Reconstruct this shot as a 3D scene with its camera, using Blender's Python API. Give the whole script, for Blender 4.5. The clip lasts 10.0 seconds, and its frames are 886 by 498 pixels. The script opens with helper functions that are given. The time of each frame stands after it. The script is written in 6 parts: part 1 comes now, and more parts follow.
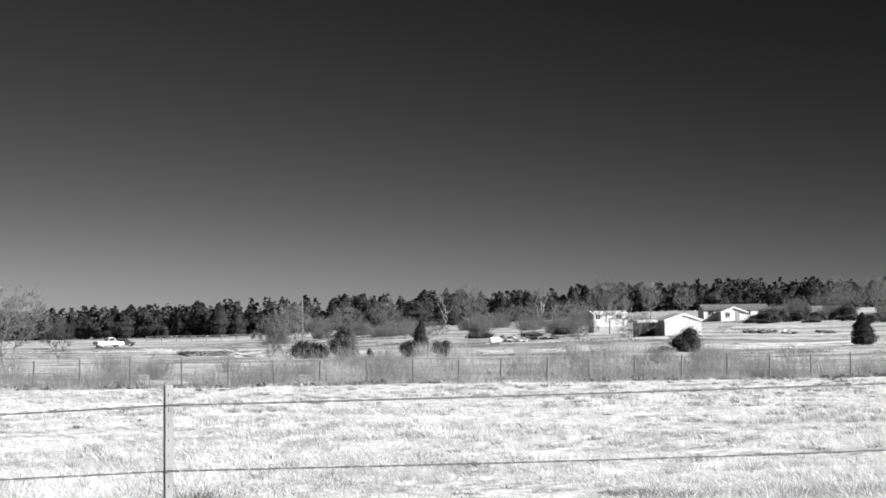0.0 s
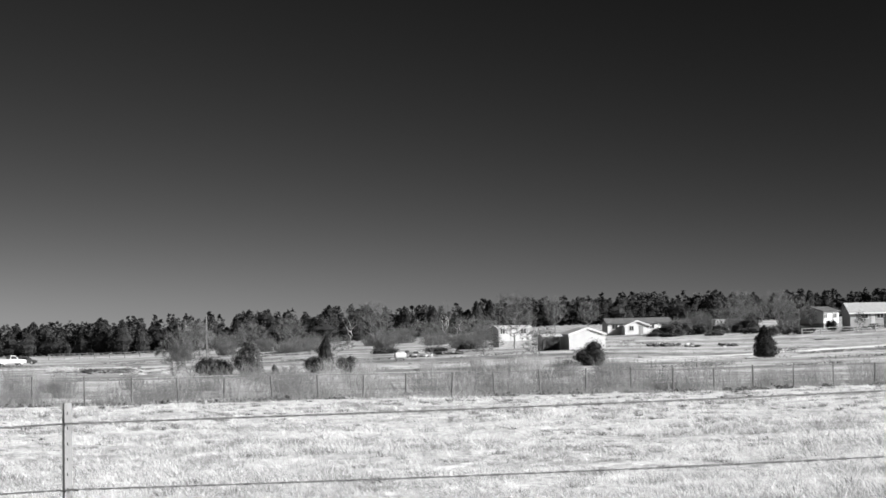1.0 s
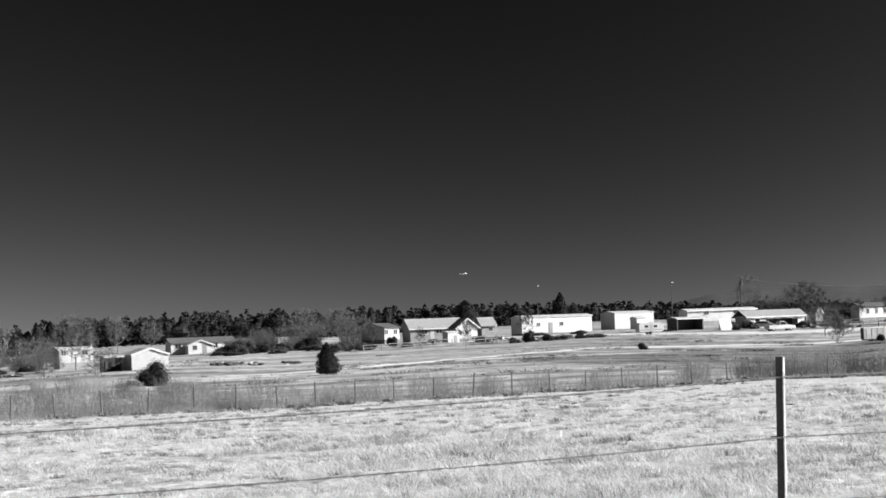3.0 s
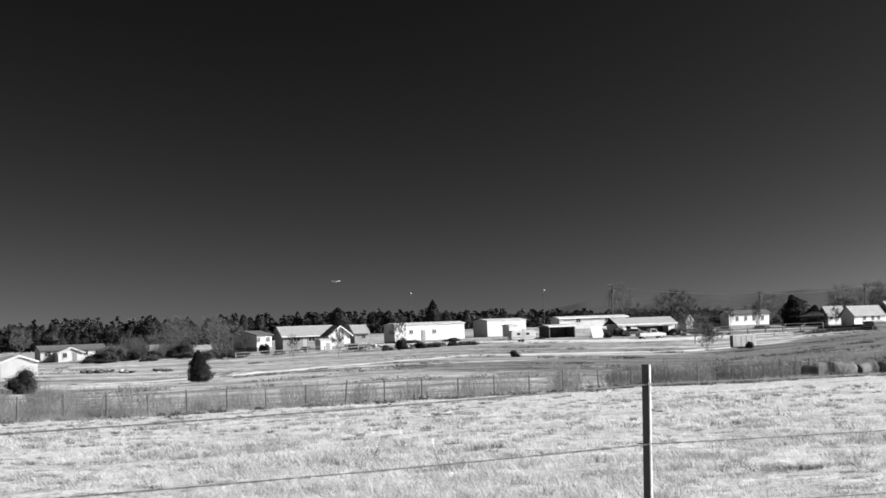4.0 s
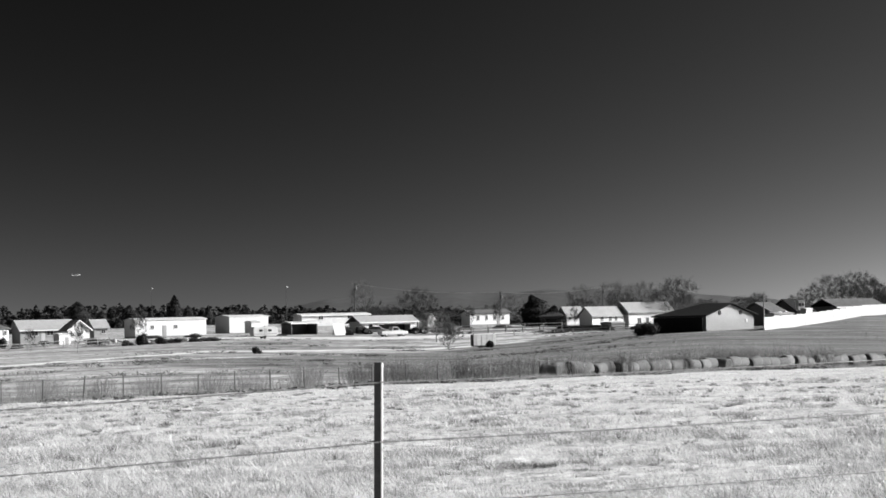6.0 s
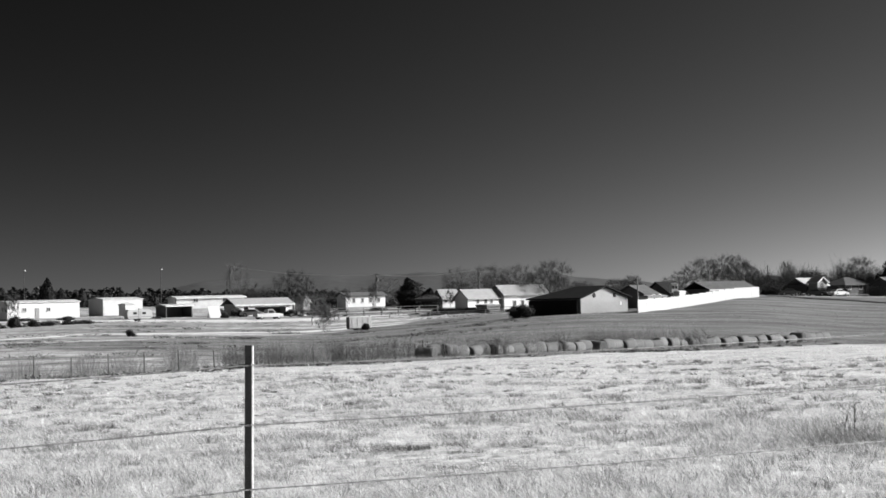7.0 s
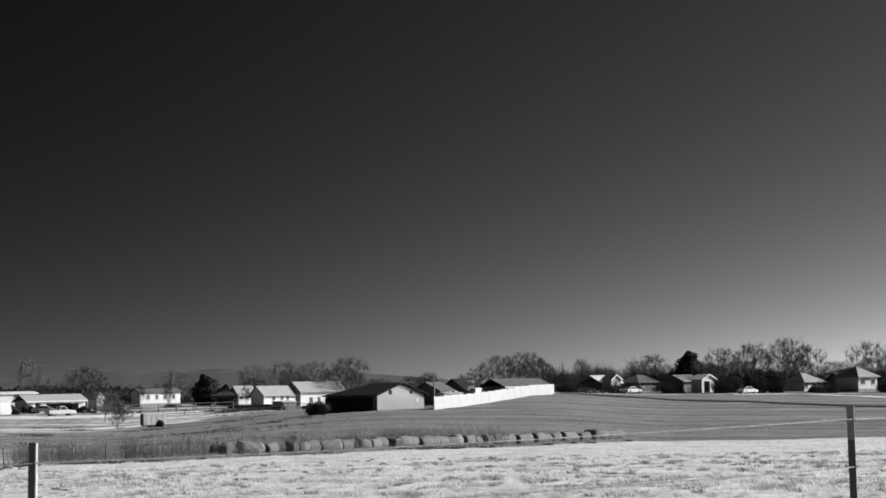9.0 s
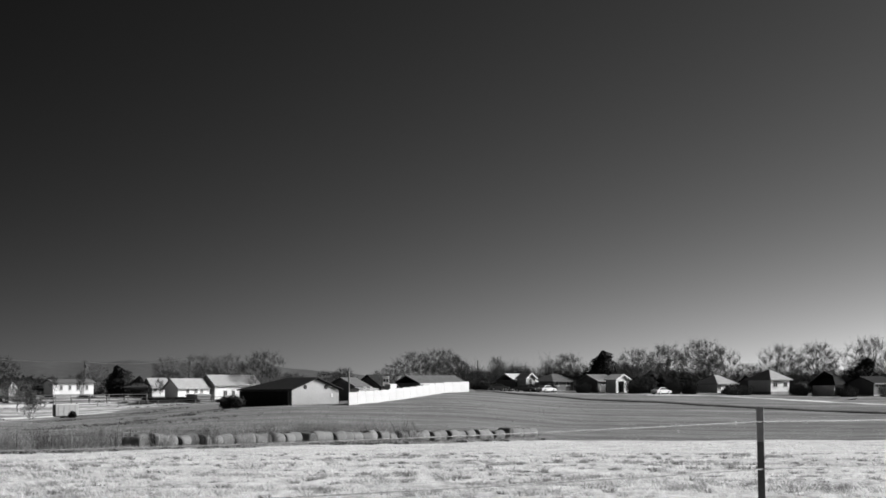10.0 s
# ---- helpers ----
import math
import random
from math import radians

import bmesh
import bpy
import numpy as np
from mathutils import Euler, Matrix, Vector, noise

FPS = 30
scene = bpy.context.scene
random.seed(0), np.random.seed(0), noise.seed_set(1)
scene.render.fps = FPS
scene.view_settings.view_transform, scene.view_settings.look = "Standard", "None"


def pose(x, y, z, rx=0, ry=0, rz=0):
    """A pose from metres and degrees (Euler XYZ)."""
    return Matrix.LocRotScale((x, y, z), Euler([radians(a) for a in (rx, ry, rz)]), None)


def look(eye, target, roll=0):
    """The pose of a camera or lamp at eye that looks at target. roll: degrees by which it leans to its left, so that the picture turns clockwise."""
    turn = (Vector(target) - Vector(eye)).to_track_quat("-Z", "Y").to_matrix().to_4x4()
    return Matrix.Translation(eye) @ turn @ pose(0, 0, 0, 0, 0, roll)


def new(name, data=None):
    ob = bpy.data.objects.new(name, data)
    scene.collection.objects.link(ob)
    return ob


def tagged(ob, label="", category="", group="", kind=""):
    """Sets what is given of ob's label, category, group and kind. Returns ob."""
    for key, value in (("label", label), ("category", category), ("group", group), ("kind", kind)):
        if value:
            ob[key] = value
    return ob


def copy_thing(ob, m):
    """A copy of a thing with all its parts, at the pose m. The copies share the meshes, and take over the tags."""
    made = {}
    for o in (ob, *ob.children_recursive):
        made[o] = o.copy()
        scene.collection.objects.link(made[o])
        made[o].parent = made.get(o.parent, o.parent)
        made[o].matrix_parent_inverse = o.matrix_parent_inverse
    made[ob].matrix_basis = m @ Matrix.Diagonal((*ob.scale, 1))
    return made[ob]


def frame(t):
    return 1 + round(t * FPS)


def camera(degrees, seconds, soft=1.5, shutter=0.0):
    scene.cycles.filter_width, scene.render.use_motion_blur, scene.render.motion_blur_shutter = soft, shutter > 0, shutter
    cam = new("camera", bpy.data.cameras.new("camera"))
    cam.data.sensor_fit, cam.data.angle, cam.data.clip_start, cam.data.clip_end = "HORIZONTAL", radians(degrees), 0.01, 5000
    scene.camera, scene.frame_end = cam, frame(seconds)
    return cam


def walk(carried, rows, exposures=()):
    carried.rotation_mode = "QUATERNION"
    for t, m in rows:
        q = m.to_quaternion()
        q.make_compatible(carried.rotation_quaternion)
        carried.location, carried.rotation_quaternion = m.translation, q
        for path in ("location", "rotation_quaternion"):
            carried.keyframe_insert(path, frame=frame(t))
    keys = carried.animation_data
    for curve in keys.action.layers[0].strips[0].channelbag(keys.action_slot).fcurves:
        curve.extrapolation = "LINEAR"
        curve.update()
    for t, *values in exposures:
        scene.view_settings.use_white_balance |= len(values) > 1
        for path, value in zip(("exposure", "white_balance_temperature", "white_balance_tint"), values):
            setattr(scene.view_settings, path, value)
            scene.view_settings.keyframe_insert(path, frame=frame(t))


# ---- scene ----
# A hand-held camera pans from left to right over a pasture; it is held at arm's length and turns about the body.
EYE = 1.6
cam = camera(23.68, 10.0, soft=1.6)
ROWS = [
    (0.0, 0.000, -0.000, 91.628, 0.830, 0.006),
    (0.5, 0.006, -0.000, 91.698, 0.939, -1.213),
    (1.0, 0.014, -0.000, 91.996, 1.216, -2.571),
    (1.5, 0.030, -0.001, 92.114, 1.362, -5.632),
    (2.0, 0.046, -0.004, 91.949, 1.989, -8.708),
    (2.5, 0.060, -0.006, 92.163, 2.114, -11.406),
    (3.0, 0.075, -0.009, 92.165, 2.115, -14.355),
    (3.2, 0.078, -0.010, 92.211, 2.116, -15.000),
    (4.3, 0.097, -0.016, 92.202, 2.090, -18.797),
    (4.5, 0.100, -0.017, 92.165, 2.117, -19.369),
    (5.0, 0.107, -0.020, 91.946, 2.579, -20.905),
    (5.5, 0.118, -0.024, 91.918, 2.167, -22.994),
    (5.7, 0.121, -0.025, 92.014, 1.718, -23.880),
    (6.8, 0.139, -0.034, 91.410, 1.583, -27.000),
    (7.0, 0.142, -0.036, 91.397, 1.423, -28.132),
    (7.5, 0.150, -0.040, 91.303, 1.331, -30.019),
    (7.7, 0.150, -0.040, 91.380, 1.345, -30.035),
    (7.8, 0.149, -0.040, 91.600, 1.352, -29.836),
    (7.9, 0.150, -0.040, 91.704, 1.360, -29.958),
    (8.0, 0.150, -0.040, 91.933, 1.367, -30.044),
    (8.1, 0.151, -0.041, 92.431, 1.361, -30.296),
    (8.2, 0.152, -0.042, 92.747, 1.355, -30.510),
    (8.3, 0.153, -0.042, 93.092, 1.350, -30.755),
    (8.5, 0.158, -0.045, 93.440, 1.338, -31.701),
    (8.7, 0.161, -0.047, 93.661, 1.333, -32.561),
    (9.0, 0.167, -0.050, 93.884, 1.325, -33.635),
    (9.2, 0.166, -0.050, 93.886, 1.017, -33.663),
    (9.5, 0.169, -0.052, 93.857, 0.554, -34.292),
    (10.0, 0.176, -0.057, 93.752, 0.348, -35.934),
]
walk(cam, [(t, pose(x, y, EYE, a, b, c)) for t, x, y, a, b, c in ROWS], exposures=[(0.0, 1.28), (1.0, 1.08), (2.5, 0.96), (4.5, 0.98), (5.5, 0.98), (7.5, 0.8), (8.5, 0.65), (9.3, 0.71), (10.0, 0.75)])

# ---- world and sun ----
SUN_AZ, SUN_EL = 110.0, 28.0
world = bpy.data.worlds.new("sky")
scene.world = world
world.use_nodes = True
wn, wl = world.node_tree.nodes, world.node_tree.links
sky = wn.new("ShaderNodeTexSky")
sky.sky_type, sky.sun_disc = "NISHITA", False
sky.sun_elevation, sky.sun_rotation = radians(SUN_EL), radians(SUN_AZ)
sky.air_density, sky.dust_density, sky.ozone_density, sky.altitude = 0.07, 0.5, 1.0, 100
# the clip is black and white, as through a red filter: only the sky's red is kept
split = wn.new("ShaderNodeSeparateColor")
steep = wn.new("ShaderNodeMath")
steep.operation = "POWER"
steep.inputs[1].default_value = 1.8
dim = wn.new("ShaderNodeMath")
dim.operation = "MULTIPLY"
dim.inputs[1].default_value = 0.38
wl.new(sky.outputs[0], split.inputs[0])
wl.new(split.outputs[0], steep.inputs[0])
wl.new(steep.outputs[0], dim.inputs[0])
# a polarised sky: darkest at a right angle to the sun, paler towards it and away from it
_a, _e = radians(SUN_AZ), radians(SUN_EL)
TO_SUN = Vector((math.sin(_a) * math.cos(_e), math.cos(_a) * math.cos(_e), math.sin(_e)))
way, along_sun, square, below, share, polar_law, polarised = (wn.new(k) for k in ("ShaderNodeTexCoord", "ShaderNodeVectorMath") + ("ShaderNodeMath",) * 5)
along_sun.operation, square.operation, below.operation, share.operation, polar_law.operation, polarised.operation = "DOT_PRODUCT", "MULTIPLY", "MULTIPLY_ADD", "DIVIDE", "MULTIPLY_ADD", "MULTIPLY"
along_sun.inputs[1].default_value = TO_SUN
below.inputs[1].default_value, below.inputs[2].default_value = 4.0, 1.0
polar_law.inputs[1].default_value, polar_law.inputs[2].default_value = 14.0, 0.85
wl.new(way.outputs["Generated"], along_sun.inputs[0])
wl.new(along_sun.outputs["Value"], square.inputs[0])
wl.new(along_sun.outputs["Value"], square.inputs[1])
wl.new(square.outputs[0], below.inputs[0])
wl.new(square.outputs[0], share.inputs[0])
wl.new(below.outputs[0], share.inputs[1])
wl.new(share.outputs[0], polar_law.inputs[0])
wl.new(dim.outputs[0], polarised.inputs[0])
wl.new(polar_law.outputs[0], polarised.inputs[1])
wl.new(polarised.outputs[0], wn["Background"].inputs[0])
wn["Background"].inputs[1].default_value = 0.1

sun_data = bpy.data.lights.new("sun", "SUN")
sun_data.energy, sun_data.angle = 5.0, radians(0.5)
sun = new("sun", sun_data)
sun.matrix_world = look(TO_SUN * 200, (0, 0, 0))


# ---- materials: greys, as the film is black and white ----
def mat(name, value, rough=0.85, spread=0.25, size=1.0, bump=0.0, metal=0.0, island=0.0, each=0.0, fine=8.0, spec=0.25):
    """A grey surface that varies at two scales; spread is the share by which it varies, size the larger scale in metres."""
    m = bpy.data.materials.new(name)
    m.use_nodes = True
    n, l = m.node_tree.nodes, m.node_tree.links
    b = n["Principled BSDF"]
    b.inputs["Roughness"].default_value, b.inputs["Metallic"].default_value = rough, metal
    b.inputs["Specular IOR Level"].default_value = spec
    co = n.new("ShaderNodeTexCoord")
    big, small = n.new("ShaderNodeTexNoise"), n.new("ShaderNodeTexNoise")
    for tex, s in ((big, 1.0 / size), (small, fine / size)):
        tex.inputs["Scale"].default_value = s
        tex.inputs["Detail"].default_value = 4.0
        l.new(co.outputs["Object"], tex.inputs["Vector"])
    add = n.new("ShaderNodeMath")
    l.new(big.outputs[0], add.inputs[0])
    l.new(small.outputs[0], add.inputs[1])
    last = add
    for amount, kind, out in ((island, "ShaderNodeNewGeometry", "Random Per Island"), (each, "ShaderNodeObjectInfo", "Random")):
        if amount:
            info = n.new(kind)
            mul = n.new("ShaderNodeMath")
            mul.operation = "MULTIPLY_ADD"
            mul.inputs[1].default_value = amount
            l.new(info.outputs[out], mul.inputs[0])
            l.new(last.outputs[0], mul.inputs[2])
            last = mul
    extra = 0.5 * (island + each)
    ramp = n.new("ShaderNodeMapRange")
    ramp.inputs["From Min"].default_value, ramp.inputs["From Max"].default_value = 0.6 - extra * 0.4, 1.4 + extra * 1.6
    ramp.inputs["To Min"].default_value, ramp.inputs["To Max"].default_value = value * (1 - spread), value * (1 + spread)
    l.new(last.outputs[0], ramp.inputs["Value"])
    l.new(ramp.outputs[0], b.inputs["Base Color"])
    if bump:
        bp = n.new("ShaderNodeBump")
        bp.inputs["Strength"].default_value = bump
        bp.inputs["Distance"].default_value = 0.05 * size
        l.new(small.outputs[0], bp.inputs["Height"])
        l.new(bp.outputs[0], b.inputs["Normal"])
    return m


WHITE = mat("white_paint", 0.45, 0.6, 0.14, 2.0)
OFFWHITE = mat("weathered_white", 0.35, 0.7, 0.2, 1.5)
PANELWHITE = mat("panel_white", 0.25, 0.7, 0.1, 1.5)
SIDING = mat("grey_siding", 0.20, 0.75, 0.12, 2.0)
DARKWALL = mat("dark_wall", 0.07, 0.8, 0.25, 1.5)
MIDWALL = mat("mid_wall", 0.12, 0.8, 0.2, 1.5)
SHINGLE = mat("grey_shingle", 0.19, 0.9, 0.2, 0.6, 0.4)
ROOFGREY = mat("worn_dark_shingle", 0.075, 0.95, 0.3, 0.8, 0.3, spec=0.05)
DARKROOF = mat("dark_shingle", 0.018, 1.0, 0.3, 0.6, 0.3, spec=0.03)
PALEROOF = mat("pale_metal_roof", 0.34, 0.5, 0.15, 2.0)
METAL = mat("sheet_metal", 0.36, 0.45, 0.12, 1.0)
BLACK = mat("black_rubber", 0.025, 0.8, 0.3, 0.2)
CHROME = mat("dull_chrome", 0.5, 0.3, 0.1, 0.2, metal=1.0)
PANE = mat("window_glass", 0.03, 0.08, 0.2, 1.0)
BARK = mat("grey_bark", 0.07, 0.95, 0.35, 0.5, 0.4, spec=0.1)
PALEBARK = mat("pale_bark", 0.14, 0.9, 0.3, 0.5, 0.3)
WHITEBARK = mat("white_bark", 0.42, 0.85, 0.3, 0.8, 0.3)
TWIG = mat("dark_twigs", 0.045, 0.95, 0.3, 1.0, island=0.4, spec=0.03)
BRUSH = mat("grey_brush_stems", 0.11, 0.95, 0.35, 1.0, island=0.5, spec=0.1)
PALETWIG = mat("pale_twigs", 0.10, 0.95, 0.3, 1.0, island=0.4, spec=0.03)
NEEDLE = mat("evergreen_needles", 0.026, 0.95, 0.4, 1.5, island=0.4, each=0.3, spec=0.02)
NEEDLE_FAR = mat("woodland_needles", 0.030, 0.95, 0.4, 3.0, island=0.3, each=0.8, spec=0.02)
# near black that paints shade: inside crowns and on the garage's side
SHADE_BLACK = mat("shade_black", 0.012, 0.95, 0.3, 1.0)
WEED = mat("dead_weed_stems", 0.26, 0.9, 0.35, 3.0, island=0.6)
GREYWEED = mat("grey_weeds", 0.19, 0.9, 0.35, 0.8, island=0.6)
DARKWEED = mat("dark_weeds", 0.08, 0.95, 0.4, 0.6, island=0.6, spec=0.05)
GRASS = mat("dry_grass_blades", 0.56, 0.8, 0.85, 0.5, island=0.12, fine=3.0)
# dry blades let some of the sun through
_n, _l = GRASS.node_tree.nodes, GRASS.node_tree.links
_through, _blend = _n.new("ShaderNodeBsdfTranslucent"), _n.new("ShaderNodeMixShader")
_through.inputs[0].default_value = (0.53, 0.53, 0.53, 1)
_blend.inputs[0].default_value = 0.42
_l.new(_n["Principled BSDF"].outputs[0], _blend.inputs[1])
_l.new(_through.outputs[0], _blend.inputs[2])
_l.new(_blend.outputs[0], _n["Material Output"].inputs[0])
FENCEWEED = mat("fence_row_weeds", 0.14, 0.95, 0.35, 1.5, island=0.6, spec=0.1)
HAY = mat("hay", 0.09, 0.95, 0.3, 0.5, 0.8, each=0.5)
STRAW = mat("loose_straw", 0.15, 0.95, 0.4, 0.5, island=0.9)
# hay darkened on the bale ends to stand for the shade on them
HAY_END_SHADE = mat("hay_end_shade", 0.04, 0.95, 0.35, 0.25, 0.8)
WOOD = mat("weathered_wood", 0.20, 0.85, 0.3, 0.4, 0.3)
POSTPAINT = mat("post_paint", 0.06, 0.5, 0.3, 0.05)
POSTTIP = mat("post_tip_paint", 0.17, 0.5, 0.15, 0.05)
# web paler than the shaft, to paint the sunlit strip along a post
SUNLITWEB = mat("sunlit_web", 0.38, 0.5, 0.2, 0.05)
PALEPOST = mat("pale_post_paint", 0.11, 0.6, 0.2, 0.05)
GALV = mat("galvanised_wire", 0.30, 0.45, 0.4, 0.03, metal=0.6)
WIRE = mat("bright_wire", 0.24, 0.55, 0.35, 0.05, metal=1.0)
DIRT = mat("bare_dirt", 0.20, 0.95, 0.3, 3.0, 0.5)
PALEDIRT = mat("pale_gravel", 0.42, 0.95, 0.2, 3.0, 0.3)
BANKGRASS = mat("bank_grass", 0.075, 0.95, 0.4, 2.0, 0.5)
RIDGE = mat("hazy_hillside", 0.062, 1.0, 0.15, 150.0, spec=0.0)
RUST = mat("rusty_metal", 0.09, 0.8, 0.5, 0.4)


# ---- terrain ----
COLUMNS = {
    -14.0: ((8, 0.0), (96, -1.7), (200, -3.4), (310, -3.9), (600, -5.8), (1500, -5.0)),
    -5.9: ((8, 0.0), (98, -1.85), (230, -3.6), (330, -4.1), (600, -5.4), (1500, -4.0)),
    0.0: ((8, 0.02), (103, -2.05), (230, -3.5), (330, -2.9), (600, -3.2), (1500, -2.0)),
    6.3: ((8, 0.04), (109, -2.2), (215, -3.15), (290, -2.38), (420, -1.75), (650, 0.1), (1500, 1.0)),
    10.0: ((8, 0.05), (113, -2.35), (230, -3.1), (300, -2.63), (420, -1.0), (650, 0.0), (1500, 1.0)),
    17.9: ((8, 0.08), (127, -2.45), (300, -2.25), (400, -0.08), (650, 2.2), (1500, 3.0)),
    25.0: ((8, 0.1), (144, -2.65), (330, -3.1), (420, 0.07), (650, 1.5), (1500, 3.0)),
    32.0: ((8, 0.12), (171, -3.05), (310, -0.67), (420, -0.64), (650, 1.5), (1500, 3.0)),
    36.0: ((8, 0.13), (191, -3.5), (310, -0.78), (400, 1.19), (650, 1.2), (1500, 3.0)),
    40.0: ((8, 0.14), (216, -3.9), (330, -2.0), (400, -0.49), (470, 1.12), (650, 1.0), (1500, 3.0)),
    47.0: ((8, 0.15), (224, -4.2), (330, -2.75), (400, -1.27), (460, 0.06), (650, 0.0), (1500, 2.0)),
}
AZS = sorted(COLUMNS)


def ground_np(x, y):
    """Height of the land at arrays x, y."""
    x, y = np.asarray(x, float), np.asarray(y, float)
    d, az = np.hypot(x, y), np.degrees(np.arctan2(x, y))
    a = np.clip(az, AZS[0], AZS[-1])
    cols = []
    for k in AZS:
        ds, zs = zip((0.0, COLUMNS[k][0][1]), *COLUMNS[k])
        cols.append(0.5 * np.interp(d, ds, zs) + 0.25 * np.interp(d * 0.93, ds, zs) + 0.25 * np.interp(d * 1.07, ds, zs))
    cols = np.array(cols)
    i = np.clip(np.searchsorted(AZS, a) - 1, 0, len(AZS) - 2)
    lo, hi = np.array(AZS)[i], np.array(AZS)[i + 1]
    f = np.clip((a - lo) / (hi - lo), 0, 1)
    f = 0.5 * f + 0.5 * f * f * (3 - 2 * f)
    idx = np.arange(cols.reshape(len(AZS), -1).shape[1])
    c = cols.reshape(len(AZS), -1)
    z = c[i.ravel(), idx] * (1 - f.ravel()) + c[i.ravel() + 1, idx] * f.ravel()
    fade = np.clip((np.abs(az - 17).ravel() - 60) / 60, 0, 1)
    z = (z * (1 - fade) - 0.012 * np.minimum(d.ravel(), 150) * fade).reshape(d.shape)
    bumps = 0.016 * (np.sin(x * 2.3 + 1.7 * np.sin(y * 0.9)) * np.sin(y * 1.9 + 1.1 * np.sin(x * 1.3))) * np.clip((90 - d) / 60, 0, 1) + 0.05 * np.sin(x * 0.31 + 1.3 * np.sin(y * 0.17)) * np.sin(y * 0.23 + 0.7) + 0.03 * np.sin(x * 0.9 + y * 0.7) * np.sin(y * 0.8 - 0.3 * x)
    tuss = np.zeros_like(d)
    for fx, fy, p, q in ((3.1, 0.7, 0.0, 1.0), (-1.9, 2.6, 1.7, 0.8), (1.2, -3.4, 4.1, 0.8), (4.7, 2.9, 2.2, 0.5), (-4.1, 3.7, 0.6, 0.5), (6.3, -2.2, 5.0, 0.35)):
        tuss += q * np.sin(fx * (x + 0.35 * np.sin(0.61 * y + p)) + fy * (y + 0.4 * np.sin(0.53 * x + 2 * p)) + p)
    lumps = np.maximum(0, tuss) * 0.009 * np.clip((120 - d) / 70, 0, 1)
    return z + (bumps + lumps) * np.clip((d - 9) / 20, 0, 1)


def ground(x, y):
    return float(ground_np(np.array([x]), np.array([y]))[0])


def polar(az, d, up=0.0):
    x, y = d * math.sin(radians(az)), d * math.cos(radians(az))
    return Vector((x, y, ground(x, y) + up))


def facing(az, d, rot=0.0, up=0.0, scale=1.0):
    """A pose on the land at that bearing and distance; the local -y axis looks at the walk's start, turned by rot."""
    p = polar(az, d, up)
    return pose(p.x, p.y, p.z, 0, 0, -az + rot) @ Matrix.Diagonal((scale, scale, scale, 1))


# field boundaries: the far edge of the bright pasture and of the mown field behind it
FENCE_N, FENCE_D = Vector((math.sin(radians(-25)), math.cos(radians(-25)))), 93.0
EDGE_N, EDGE_D = Vector((0.257, 0.967)), 188.6
MOWN_N, MOWN_D = Vector((0.65, -0.76)), -133.0


def fence_point(s, off=0.0):
    """A point s metres along the field fence, off metres behind it."""
    along = Vector((FENCE_N.y, -FENCE_N.x))
    p = FENCE_N * (FENCE_D + off) + along * s
    return Vector((p.x, p.y, ground(p.x, p.y)))


def mesh_from(name, verts, faces, material, parent=None, smooth=False):
    me = bpy.data.meshes.new(name)
    me.from_pydata(np.asarray(verts, float).reshape(-1, 3).tolist(), [], [tuple(f) for f in np.asarray(faces).tolist()] if not isinstance(faces, list) else faces)
    me.materials.append(material)
    if smooth:
        me.polygons.foreach_set("use_smooth", [True] * len(me.polygons))
    ob = new(name, me)
    if parent is not None:
        ob.parent = parent
    return ob


def part(name, bm, material, parent, label=""):
    me = bpy.data.meshes.new(name)
    bm.normal_update()
    bm.to_mesh(me)
    bm.free()
    me.materials.append(material)
    ob = new(name, me)
    ob.parent = parent
    if label:
        ob["label"] = label
    return ob


def box(bm, c, s, rz=0.0, rx=0.0, ry=0.0, bevel=0.0):
    """A box of size s centred at c."""
    got = bmesh.ops.create_cube(bm, size=1.0, matrix=pose(c[0], c[1], c[2], rx, ry, rz) @ Matrix.Diagonal((s[0], s[1], s[2], 1)))
    if bevel:
        edges = list({e for v in got["verts"] for e in v.link_edges})
        bmesh.ops.bevel(bm, geom=edges, offset=bevel, segments=2, affect="EDGES", profile=0.5)
    return bm


def cyl(bm, c, r, h, axis="z", seg=12, r2=None):
    turn = {"z": (0, 0, 0), "x": (0, 90, 0), "y": (90, 0, 0)}[axis]
    bmesh.ops.create_cone(bm, cap_ends=True, segments=seg, radius1=r, radius2=r if r2 is None else r2, depth=h, matrix=pose(*c, *turn))
    return bm


def prism(bm, outline, y0, y1):
    """An outline in x, z carried from y0 to y1."""
    a = [bm.verts.new((x, y0, z)) for x, z in outline]
    b = [bm.verts.new((x, y1, z)) for x, z in outline]
    bm.faces.new(a)
    bm.faces.new(b[::-1])
    k = len(outline)
    for i in range(k):
        bm.faces.new((a[i], b[i], b[(i + 1) % k], a[(i + 1) % k]))
    bmesh.ops.recalc_face_normals(bm, faces=bm.faces)
    return bm


B = bmesh.new


